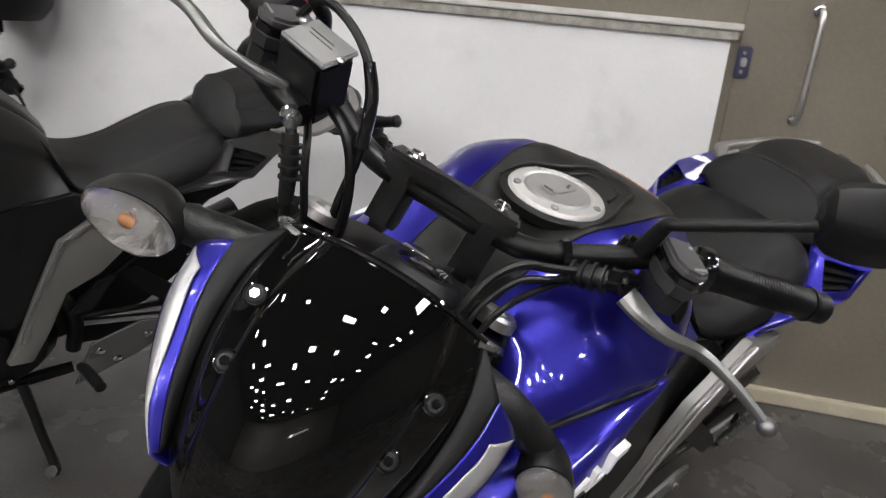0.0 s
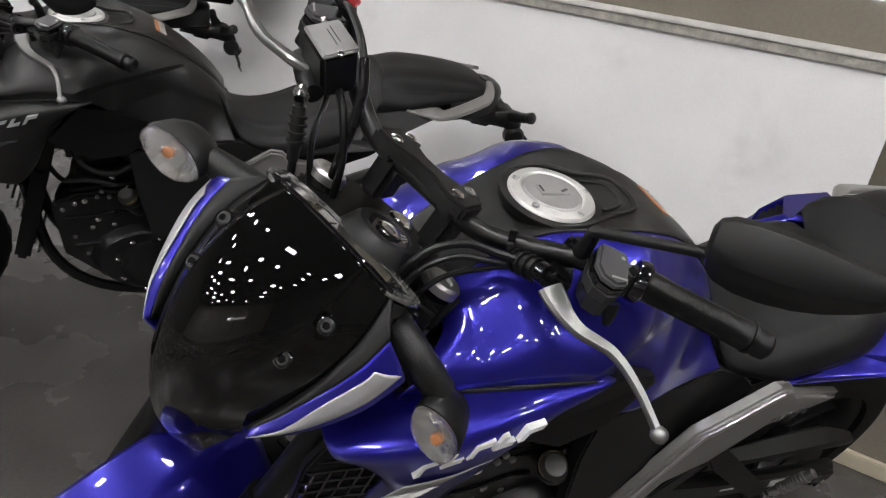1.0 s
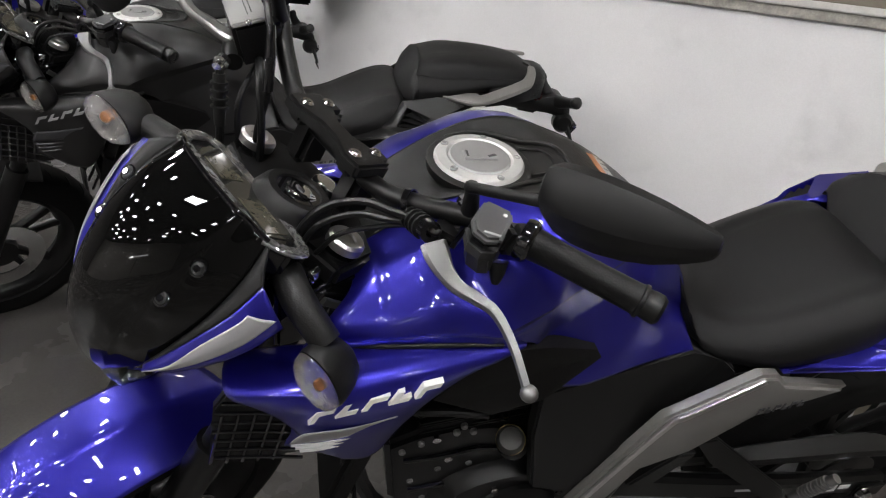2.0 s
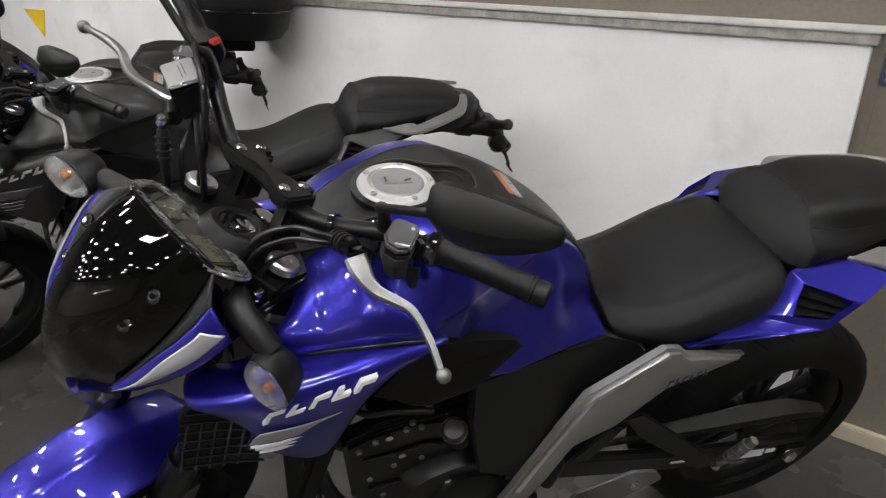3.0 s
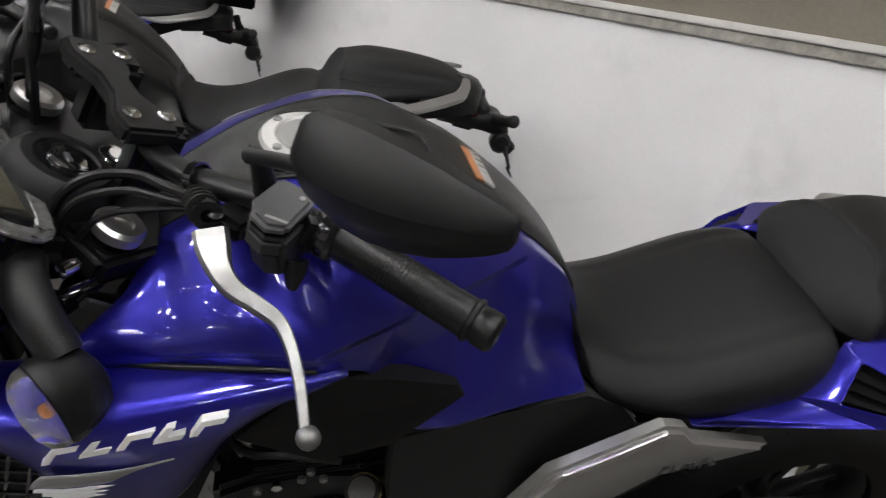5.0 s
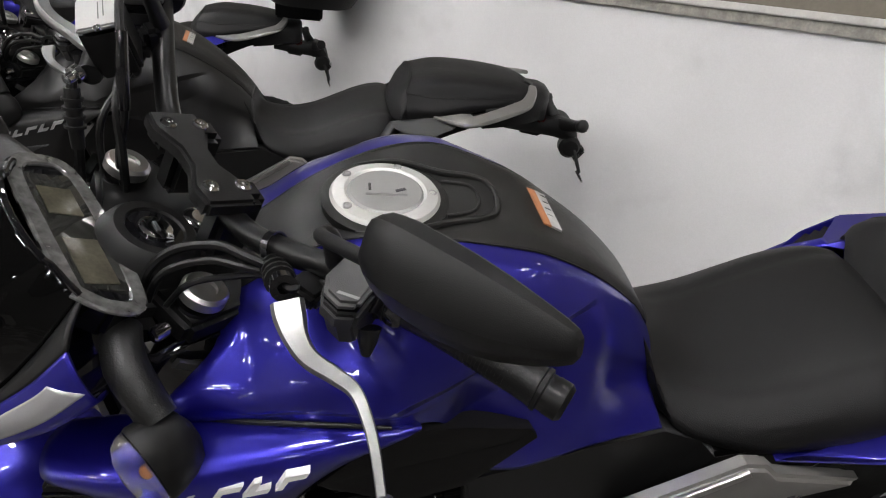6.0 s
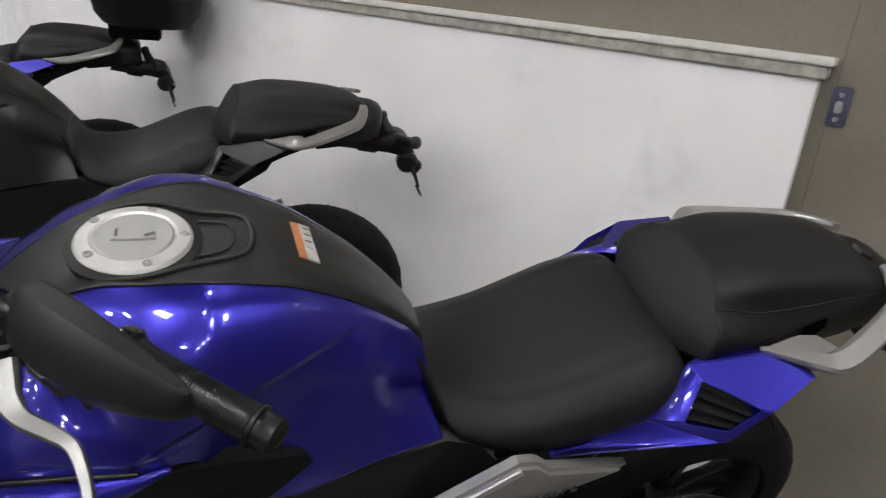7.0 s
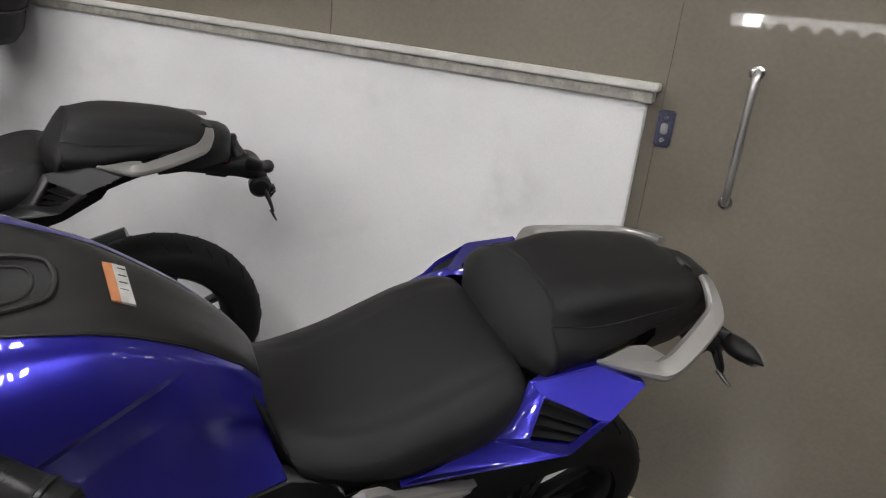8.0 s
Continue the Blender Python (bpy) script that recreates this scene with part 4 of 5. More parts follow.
    body("case_rib", tube([(0.92, 0.116, 0.465), (0.85, 0.118, 0.475), (0.80, 0.118, 0.490), (0.76, 0.118, 0.486)], 0.006, 8), GLOSS_BLACK, cv)
    body("case_rib", tube([(0.90, 0.116, 0.37), (0.83, 0.118, 0.385), (0.76, 0.118, 0.40)], 0.007, 8), GLOSS_BLACK, cv)
    oc = body("oil_cooler", box((1.000, 0, 0.470), (0.040, 0.250, 0.300), (0, -14, 0), bevel=0.010), DARK_PLASTIC, text="black oil cooler in front of the engine")
    for i in range(9):
        body("cooler_fin", box((1.022 + (i - 4) * 0.0072, 0, 0.470 + (i - 4) * 0.030), (0.006, 0.235, 0.012), (0, -14, 0), bevel=0.002), BLACK_METAL, oc)
    body("hose", tube([(0.90, 0.06, 0.66), (0.86, 0.10, 0.62), (0.80, 0.115, 0.61), (0.74, 0.11, 0.64)], 0.010, 10), RUBBER)
    body("hose", tube([(0.96, 0.05, 0.60), (0.92, 0.09, 0.57), (0.86, 0.11, 0.585), (0.79, 0.11, 0.57)], 0.007, 8), RUBBER)
    for x, z in ((0.60, 0.44), (0.62, 0.50), (0.66, 0.47), (0.84, 0.46), (0.87, 0.52), (0.80, 0.60), (0.76, 0.57)):
        body("bolt", turned([(0, 0), (0.008, 0), (0.008, 0.007), (0.005, 0.009), (0, 0.009)], (x, 0.112, z), (0, 1, 0), 6), CHROME)
    cp = body("starter_cap", turned([(0, 0), (0.020, 0), (0.023, 0.012), (0.023, 0.026), (0.018, 0.034), (0, 0.036)], (0.758, 0.150, 0.548), (0.25, 0.35, 0.90), 24), CAST, text="small dull metal cap with a brass band")
    body("band", turned([(0.0232, 0.010), (0.0246, 0.010), (0.0246, 0.016), (0.0232, 0.016)], (0.758, 0.150, 0.552), (0.25, 0.35, 0.90), 24, closed=True), GOLD, cp)
    body("neck", turned([(0.012, 0), (0.022, 0.03), (0.026, 0.045), (0, 0.046)], (0.735, 0.140, 0.50), (0.35, 0.2, 0.9), 18), PLASTIC, cp)
    for s in (1, -1):
        body("frame_tube", tube(sided([(1.08, 0.03, 0.87), (0.95, 0.09, 0.80), (0.75, 0.13, 0.68), (0.58, 0.14, 0.56), (0.50, 0.13, 0.40), (0.50, 0.12, 0.28)], s), 0.019, 10), BLACK_METAL)
        body("subframe_tube", tube(sided([(0.60, 0.13, 0.66), (0.35, 0.125, 0.69), (0.10, 0.10, 0.745), (0.00, 0.08, 0.790)], s), 0.012, 8), BLACK_METAL)
        body("subframe_tube", tube(sided([(0.48, 0.135, 0.44), (0.30, 0.13, 0.58), (0.12, 0.11, 0.72)], s), 0.011, 8), BLACK_METAL)
        body("down_tube", tube(sided([(1.08, 0.02, 0.80), (1.02, 0.05, 0.55), (0.96, 0.08, 0.30), (0.80, 0.09, 0.19), (0.50, 0.10, 0.20)], s), 0.016, 8), BLACK_METAL)
        body("swingarm", blade(sided([(0.50, 0.115, 0.33), (0.25, 0.135, 0.31), (0.0, 0.140, 0.285), (-0.19, 0.140, 0.268)], s), [0.07, 0.062, 0.056, 0.06], 0.03, (0, s, 0), 4), BLACK_METAL, text="black steel swingarm")
        ad = body("chain_adjuster", box((-0.155, 0.160 * s, 0.268), (0.07, 0.012, 0.046), (0, 3, 0), bevel=0.005), BLACK_METAL)
        body("axle_nut", turned([(0, 0), (0.017, 0), (0.017, 0.012), (0.012, 0.016), (0, 0.016)], (-0.135, 0.166 * s, 0.268), (0, s, 0), 6), CHROME, ad)
        # passenger footrest on its bracket
        fb = body("footrest_bracket", slab(sided([(0.40, 0.165, 0.52), (0.36, 0.165, 0.53), (0.15, 0.188, 0.37), (0.11, 0.190, 0.33), (0.16, 0.188, 0.32), (0.34, 0.168, 0.45)], s), (0, -0.010 * s, 0), 0.003), BLACK_METAL)
        body("footrest", tube(sided([(0.118, 0.196, 0.345), (0.105, 0.208, 0.395), (0.092, 0.220, 0.450)], s), [0.009, 0.012, 0.010], 10), SATIN, fb, "ribbed alloy footrest")
        for i in range(9):
            t = i / 9
            body("rib", turned([(0.0095, 0), (0.0134, 0), (0.0134, 0.003), (0.0095, 0.003)], (0.112 - 0.016 * t, (0.202 + 0.015 * t) * s, 0.368 + 0.070 * t), (-0.16, 0.15 * s, 0.95), 12, closed=True), SATIN, fb)
        body("bolt", turned([(0, 0), (0.010, 0), (0.010, 0.010), (0.006, 0.014), (0, 0.014)], (0.125, 0.190 * s, 0.335), (0, s, 0), 12), CHROME, fb)
        hp = body("heel_plate", slab(sided([(0.48, 0.20, 0.345), (0.36, 0.205, 0.392), (0.30, 0.205, 0.380), (0.27, 0.205, 0.340), (0.36, 0.20, 0.28), (0.52, 0.20, 0.22)], s), (0, -0.008 * s, 0), 0.004), SATIN, text="grey cast heel plate")
        for x, z in ((0.345, 0.347), (0.42, 0.29), (0.46, 0.325)):
            body("bolt", turned([(0, 0), (0.012, 0), (0.012, 0.006), (0.007, 0.010), (0, 0.008)], (x, 0.206 * s, z), (0, s, 0), 12), CHROME, hp)
        body("rider_peg", tube(sided([(0.50, 0.19, 0.275), (0.49, 0.25, 0.28), (0.485, 0.295, 0.285)], s), 0.014, 10), RUBBER)
    body("chain_guard", blade([(0.28, 0.115, 0.375), (0.10, 0.118, 0.385), (-0.10, 0.118, 0.385), (-0.22, 0.118, 0.355)], [0.03, 0.045, 0.05, 0.03], 0.035, (0, 0.3, 1), 4), PLASTIC)
    body("chain", blade([(0.50, 0.105, 0.365), (0.20, 0.105, 0.352), (-0.13, 0.105, 0.345)], 0.014, 0.012, (0, 1, 0), 3), CAST)
    body("sprocket", turned([(0.03, 0.100), (0.075, 0.100), (0.078, 0.107), (0.03, 0.107)], REAR_AXLE, (0, 1, 0), 36, closed=True), CAST)
    lb = body("swingarm_label", slab([(0.045, 0.1565, 0.305), (-0.06, 0.1575, 0.296), (-0.065, 0.1575, 0.270), (0.035, 0.1565, 0.276)], (0, -0.001, 0), 0), WHITE_DECAL, text="white printed caution labels")
    body("label_piece", slab([(0.14, 0.1555, 0.309), (0.06, 0.1565, 0.302), (0.058, 0.1565, 0.284), (0.13, 0.1555, 0.288)], (0, -0.001, 0), 0), CAST, lb)
    body("label_piece", slab([(-0.068, 0.1575, 0.293), (-0.098, 0.1575, 0.290), (-0.10, 0.1575, 0.276), (-0.07, 0.1575, 0.277)], (0, -0.001, 0), 0), WHITE_DECAL, lb)
    body("label_piece", slab([(0.205, 0.1525, 0.312), (0.165, 0.154, 0.309), (0.165, 0.154, 0.302), (0.205, 0.1525, 0.304)], (0, -0.001, 0), 0), WHITE_DECAL, lb)
    body("shock", tube([(0.42, 0, 0.68), (0.36, 0, 0.45), (0.33, 0, 0.33)], 0.03, 12), BLACK_METAL)
    body("exhaust", tube([(0.84, -0.06, 0.55), (0.95, -0.09, 0.40), (0.90, -0.12, 0.22), (0.60, -0.15, 0.20), (0.25, -0.19, 0.30), (-0.08, -0.21, 0.42)], [0.02, 0.02, 0.022, 0.03, 0.055, 0.055], 14), BLACK_METAL)
    body("side_stand", tube([(0.62, 0.12, 0.20), (0.60, 0.19, 0.08), (0.585, 0.245, -0.0), (0.60, 0.268, 0.016)], [0.014, 0.012, 0.012, 0.016], 8), BLACK_METAL)
    wheel(bike, REAR_AXLE, REAR_R, 0.135, "rear_wheel", True)

    # ---- steered parts ----
    axis = STEER_AXIS
    for s in (1, -1):
        top = Vector((1.106, 0.100 * s, 0.948))
        low = top - axis * 0.735
        lg = fork("fork_leg", merge(tube([top - axis * 0.01, top - axis * 0.42], 0.0205, 16, 1), tube([top - axis * 0.40, low], 0.029, 16, 1)), BLACK_METAL, text="black telescopic fork leg")
        fork("fork_cap", turned([(0, 0), (0.0245, 0), (0.0245, 0.010), (0.021, 0.014), (0.012, 0.013), (0.011, 0.009), (0, 0.009)], top, axis, 28), ALLOY, lg, "bright alloy fork cap")
        fork("pinch_bolt", turned([(0, 0), (0.009, 0), (0.009, 0.016), (0.006, 0.018), (0, 0.016)], top + Vector((0.040, 0.006 * s, -0.022)), (1, 0.3 * s, 0.2), 10), CHROME, lg)
    fork("top_yoke", slab([(1.070, 0.125, 0.936), (1.130, 0.128, 0.940), (1.145, 0.075, 0.948), (1.165, 0.025, 0.955), (1.165, -0.025, 0.955), (1.145, -0.075, 0.948), (1.130, -0.128, 0.940), (1.070, -0.125, 0.936), (1.045, -0.06, 0.93), (1.035, 0, 0.93), (1.045, 0.06, 0.93)], (0.012, 0, -0.028), 0.006), BLACK_METAL, text="black top fork yoke")
    fork("lower_yoke", box((1.18, 0, 0.73), (0.08, 0.26, 0.04), (0, -24, 0), bevel=0.012), BLACK_METAL)
    fork("stem_nut", turned([(0, 0), (0.019, 0), (0.019, 0.007), (0.016, 0.010), (0.010, 0.011), (0, 0.009)], (1.066, 0, 0.938), axis, 24), CHROME, text="chromed steering stem nut")
    ig = fork("ignition_lock", turned([(0, -0.03), (0.062, -0.03), (0.058, -0.004), (0.047, 0.018), (0.041, 0.024), (0.031, 0.024), (0.029, 0.020), (0, 0.020)], (1.126, 0.016, 0.950), axis, 32), PLASTIC, text="black ignition lock housing")
    fork("lock_ring", turned([(0.018, 0.019), (0.029, 0.019), (0.029, 0.0215), (0.018, 0.0215)], (1.126, 0.016, 0.950), axis, 28, closed=True), GLOSS_BLACK, ig)
    fork("lock_face", turned([(0, 0.019), (0.0175, 0.019), (0.0175, 0.024), (0.014, 0.026), (0.006, 0.025), (0, 0.025)], (1.126, 0.016, 0.950), axis, 24), CHROME, ig, "chrome lock face")
    fork("key_slot", box((1.1155, 0.016, 0.9732), (0.004, 0.014, 0.002), (0, -24, 0), bevel=0), DARK_DECAL, ig)
    for k in range(3):
        fork("lock_mark", box((1.1065 + k * 0.002, 0.030 + k * 0.004, 0.9700), (0.0015, 0.007, 0.001), (0, -24, 30 + 25 * k), bevel=0), SILVER_DECAL, ig)
    # bar and clamps
    bar = [(0.945, 0.392, 1.072), (0.985, 0.275, 1.062), (1.012, 0.205, 1.052), (1.036, 0.145, 1.028), (1.054, 0.085, 1.010), (1.056, 0, 1.008)]
    fork("handlebar", tube(bar + sided(bar[:-1], -1)[::-1], 0.0125, 14, 6), BLACK_METAL, text="black tubular handlebar")
    plate = [(0.027, 0.074), (0.030, 0.046), (0.017, 0.014), (0.017, -0.014), (0.030, -0.046), (0.027, -0.074), (-0.027, -0.074), (-0.030, -0.046), (-0.015, -0.014), (-0.015, 0.014), (-0.030, 0.046), (-0.027, 0.074)]
    fork("bar_bridge", slab([(1.058 + u * 0.94, y, 1.038 + u * 0.34) for u, y in plate], (0.006, 0, -0.018), 0.004), TRIM, text="black one-piece bar clamp bridge")
    for s in (1, -1):
        rz = fork("bar_riser", box((1.052, 0.050 * s, 0.988), (0.048, 0.034, 0.085), (0, -20, 0), bevel=0.008), BLACK_METAL)
        fork("clamp_top", box((1.058, 0.050 * s, 1.022), (0.064, 0.032, 0.024), (0, -20, 0), bevel=0.007), BLACK_METAL, rz)
        for dx, dz in ((0.016, 0.008), (-0.017, -0.004)):
            fork("clamp_bolt", turned([(0, 0), (0.0085, 0), (0.0085, 0.006), (0.0065, 0.008), (0.004, 0.008), (0.0035, 0.005), (0, 0.005)], (1.056 + dx, 0.050 * s, 1.031 + dz), (-0.34, 0, 0.94), 16), CHROME, rz)
    for s in (1, -1):
        a, b = Vector((0.988, 0.268 * s, 1.062)), Vector((0.946, 0.388 * s, 1.072))
        d = (b - a).normalized()
        gp = fork("grip", tube([a, a + d * 0.03, (a + b) / 2, b - d * 0.01, b], [0.0195, 0.0175, 0.0168, 0.0175, 0.0185], 18, 4), GRIP, text="ribbed black rubber grip")
        for i in range(26):
            fork("grip_rib", turned([(0.0165, 0), (0.0176, 0), (0.0176, 0.0020), (0.0165, 0.0020)], a + d * (0.010 + i * 0.0037), d, 14, closed=True), GRIP, gp)
        fork("bar_end", turned([(0, 0), (0.0195, 0), (0.0195, 0.004), (0.0165, 0.005), (0.0165, 0.010), (0.0172, 0.011), (0.0172, 0.022), (0.014, 0.026), (0.009, 0.026), (0.008, 0.023), (0, 0.023)], b + d * 0.001, d, 20), BLACK_METAL, gp)
        # switch housing
        face = [(1.011, 0.203), (1.005, 0.213), (0.996, 0.232), (1.003, 0.240), (1.039, 0.257), (1.053, 0.248), (1.056, 0.231), (1.046, 0.217)]
        mid_x, mid_y = sum(p[0] for p in face) / 8, sum(p[1] for p in face) / 8

        def cut(k, z, lift=0.0):
            """The cover's outline scaled about its middle, at one height; lift raises its inner side."""
            return sided([(mid_x + (x - mid_x) * k, mid_y + (y - mid_y) * k, z + lift * (mid_x - x)) for x, y in face], s)

        sw = fork("switch_housing", merge(slab(cut(1.06, 1.068), (0, 0, -0.018), 0.003), slab(cut(0.94, 1.052), (-0.006, 0.004 * s, -0.030), 0.004), box((0.994, 0.252 * s, 1.056), (0.042, 0.026, 0.042), (0, -15, -18 * s), bevel=0.008)), SWITCH, text="dark grey switch housing")
        fork("switch_gap", slab(cut(0.97, 1.073), (0, 0, -0.008), 0), GLOSS_BLACK, sw)
        fork("switch_face", slab(cut(1.0, 1.085), (0, 0, -0.011), 0.0035), SWITCH_FACE, sw, "satin grey switch cover")
        fork("switch_text", slab(sided([(1.049, 0.238, 1.0853), (1.046, 0.237, 1.0853), (1.034, 0.2515, 1.0853), (1.037, 0.2525, 1.0853)], s), (0, 0, -0.0008), 0), SILVER_DECAL, sw)
        fork("switch_mark", turned([(0, 0), (0.0026, 0), (0.0026, 0.0008), (0, 0.0008)], (1.010, 0.233 * s, 1.0849), (0, 0, 1), 8), SILVER_DECAL, sw)
        fork("switch_button", tube(sided([(1.020, 0.255, 1.036), (1.024, 0.262, 1.026), (1.028, 0.268, 1.014)], s), [0.012, 0.009, 0.004], 10, 3), PLASTIC, sw)
        fork("grip_flange", turned([(0.018, -0.016), (0.024, -0.015), (0.0255, -0.010), (0.0255, -0.003), (0.022, 0.001), (0.018, 0.002)], a, d, 26, closed=True), GLOSS_BLACK, gp)
        # lever
        if s > 0:
            way = [(1.068, 0.197, 1.033), (1.073, 0.212, 1.030), (1.077, 0.231, 1.026), (1.0755, 0.252, 1.022), (1.063, 0.275, 1.017), (1.0555, 0.293, 1.014), (1.058, 0.315, 1.012), (1.066, 0.342, 1.008), (1.075, 0.364, 1.003), (1.082, 0.380, 0.999)]
        else:
            way = [(1.090, 0.186, 1.048), (1.098, 0.198, 1.050), (1.106, 0.212, 1.053), (1.120, 0.232, 1.062), (1.123, 0.250, 1.069), (1.115, 0.280, 1.077), (1.118, 0.308, 1.082), (1.122, 0.335, 1.080), (1.122, 0.358, 1.074), (1.120, 0.376, 1.068)]
        p0, p1 = Vector(way[0]), Vector(way[-1])
        pv = fork("lever_perch", merge(box((p0.x - 0.032, 0.190 * s, p0.z - 0.004), (0.046, 0.034, 0.020), (0, -10, 20 * s), bevel=0.005), box((p0.x - 0.056, 0.185 * s, 1.050), (0.020, 0.026, 0.034), bevel=0.006)), BLACK_METAL)
        fork("lever", blade(sided(way, s), [0.030, 0.029, 0.022, 0.0175, 0.0150, 0.0128, 0.0110, 0.0098, 0.0090, 0.0088], [0.011, 0.011, 0.0105, 0.010, 0.010, 0.010, 0.010, 0.009, 0.009, 0.009], (0.25, 0, 1) if s > 0 else (-0.35, 0, 0.94), 6), SATIN, pv, "curved satin alloy hand lever")
        fork("lever_ball", turned([(0, -0.0100), (0.005, -0.0088), (0.0086, -0.005), (0.0098, 0), (0.0086, 0.005), (0.005, 0.0088), (0, 0.0100)], (p1.x, (p1.y + 0.005) * s, p1.z - 0.002), (0, s, -0.2), 18), SATIN, pv)
        fork("lever_pivot", turned([(0, 0), (0.008, 0), (0.008, 0.005), (0.005, 0.007), (0, 0.007)], (p0.x - 0.010, 0.186 * s, p0.z + 0.004), (0.1, 0, 1), 12), BLACK_METAL, pv)
        # mirror
        fork("mirror_stem", tube(sided([(1.018, 0.194, 1.060), (1.030, 0.194, 1.100), (1.044, 0.200, 1.114), (1.054, 0.240, 1.148), (1.060, 0.290, 1.186)], s), [0.011, 0.008, 0.0065, 0.0060, 0.0060], 10), PLASTIC, text="thin black mirror stem")
        m0, m1 = Vector((1.0574, 0.2800, 1.1940)), Vector((1.0329, 0.4250, 1.2500))
        ax = (m1 - m0).normalized()
        fv = (Vector((1, 0, 0)) - ax * ax.x).normalized()
        upv = ax.cross(fv)
        mh = []
        for u, k in ((0, 0.40), (0.03, 0.72), (0.10, 0.92), (0.22, 1.02), (0.38, 1.02), (0.55, 0.94), (0.70, 0.80), (0.84, 0.60), (0.93, 0.44), (0.98, 0.32), (1.0, 0.18)):
            cpt = m0 + (m1 - m0) * u + Vector((0.0049, 0, -0.0014)) * (4 * u * (1 - u))
            ring = []
            hull = ((-0.40, 0.90), (0.06, 1.30), (0.72, 0.66), (1.02, 0.02), (0.40, -0.86), (-0.28, -0.84), (-0.42, -0.45))
            for j in range(7):
                here, before, after = Vector(hull[j]), Vector(hull[j - 1]), Vector(hull[(j + 1) % 7])
                for side in (before, after):
                    a, b = here.lerp(side, 0.16)
                    q = cpt + upv * (0.0350 * k * b - 0.003) + fv * (0.0275 * k * a)
                    ring.append((q.x, q.y * s, q.z))
            mh.append(ring)
        mir = fork("mirror", loft(mh), TRIM, text="black angular mirror housing", smooth=27)
        gl = [m0 + (m1 - m0) * u + upv * (0.017 * k + 0.002) - fv * 0.0062 for u, k in ((0.10, 0.6), (0.4, 1.0), (0.7, 0.7), (0.86, 0.3), (0.86, -0.4), (0.7, -0.8), (0.4, -1.0), (0.10, -0.7))]
        fork("mirror_glass", slab([(q.x, q.y * s, q.z) for q in gl], -fv * 0.004, 0.001), CHROME, mir, "mirror glass")
    # front brake reservoir on the right bar
    rb = fork("brake_reservoir", box((1.080, -0.168, 1.070), (0.046, 0.058, 0.060), (0, 15, -18), bevel=0.005), PLASTIC, text="square black brake fluid reservoir")
    fork("reservoir_lid", box((1.0885, -0.168, 1.1015), (0.045, 0.057, 0.006), (0, 15, -18), bevel=0.002), LID, rb, "stamped grey lid")
    for i in range(1, 4):
        fork("lid_text", box((1.077 + i * 0.0058, -0.172 + i * 0.0018, 1.1075 - i * 0.00155), (0.0012, 0.030, 0.0006), (0, 15, -18), bevel=0), CAST, rb)
    for dx, dy in ((-0.010, -0.026), (0.010, 0.026)):
        fork("lid_screw", turned([(0, 0), (0.004, 0), (0.004, 0.003), (0.0025, 0.004), (0, 0.003)], (1.0885 + dx, -0.168 + dy, 1.1035 - dx * 0.26), (0.26, 0, 0.97), 12), CHROME, rb)
    fork("banjo_bolt", turned([(0, 0), (0.010, 0), (0.010, 0.008), (0.006, 0.009), (0.006, 0.018), (0, 0.018)], (1.120, -0.160, 1.042), (0.8, 0.5, 0), 12), CHROME, rb, "steel brake hose bolt")
    fork("master_cylinder", tube([(1.075, -0.215, 1.040), (1.095, -0.180, 1.040), (1.112, -0.152, 1.042)], [0.013, 0.015, 0.012], 14, 3), BLACK_METAL, rb)
    fork("throttle_housing", turned([(0, 0), (0.026, 0), (0.030, 0.006), (0.030, 0.030), (0.024, 0.036), (0, 0.036)], (1.000, -0.238, 1.066), (-0.31, -0.94, 0.05), 20), PLASTIC, text="round black throttle housing")
    fork("kill_switch", box((0.994, -0.226, 1.097), (0.018, 0.012, 0.008), (0, 0, 15), bevel=0.002), RED, text="red kill switch")
    # cables
    for pts, r in (
        ([(1.056, 0.150, 1.022), (1.070, 0.122, 1.016), (1.086, 0.095, 1.012), (1.118, 0.074, 1.000), (1.143, 0.066, 0.972), (1.150, 0.060, 0.92), (1.13, 0.03, 0.82)], 0.0050),
        ([(1.052, 0.156, 1.016), (1.072, 0.128, 1.006), (1.096, 0.100, 1.000), (1.128, 0.082, 0.984), (1.146, 0.076, 0.955), (1.150, 0.07, 0.90), (1.10, 0.03, 0.80)], 0.0040),
        ([(1.030, 0.20, 1.040), (1.052, 0.152, 1.010), (1.082, 0.122, 0.992), (1.118, 0.100, 0.975), (1.140, 0.085, 0.93), (1.14, 0.04, 0.86)], 0.0034),
        ([(1.128, -0.156, 1.042), (1.136, -0.142, 1.020), (1.140, -0.132, 0.985), (1.150, -0.118, 0.93), (1.17, -0.11, 0.80), (1.25, -0.12, 0.60)], 0.0055),
        ([(1.020, -0.222, 1.085), (1.052, -0.190, 1.125), (1.076, -0.140, 1.120), (1.090, -0.105, 1.085), (1.100, -0.092, 1.03), (1.115, -0.085, 0.95), (1.10, -0.05, 0.80)], 0.0046),
        ([(1.014, -0.228, 1.045), (1.062, -0.172, 1.048), (1.100, -0.110, 1.040), (1.112, -0.080, 0.98), (1.12, -0.07, 0.88)], 0.0052),
        ([(1.010, -0.225, 1.040), (1.075, -0.160, 1.022), (1.120, -0.125, 0.985), (1.13, -0.08, 0.88)], 0.0042),
    ):
        fork("cable", tube(pts, r, 8, 6), GRIP)
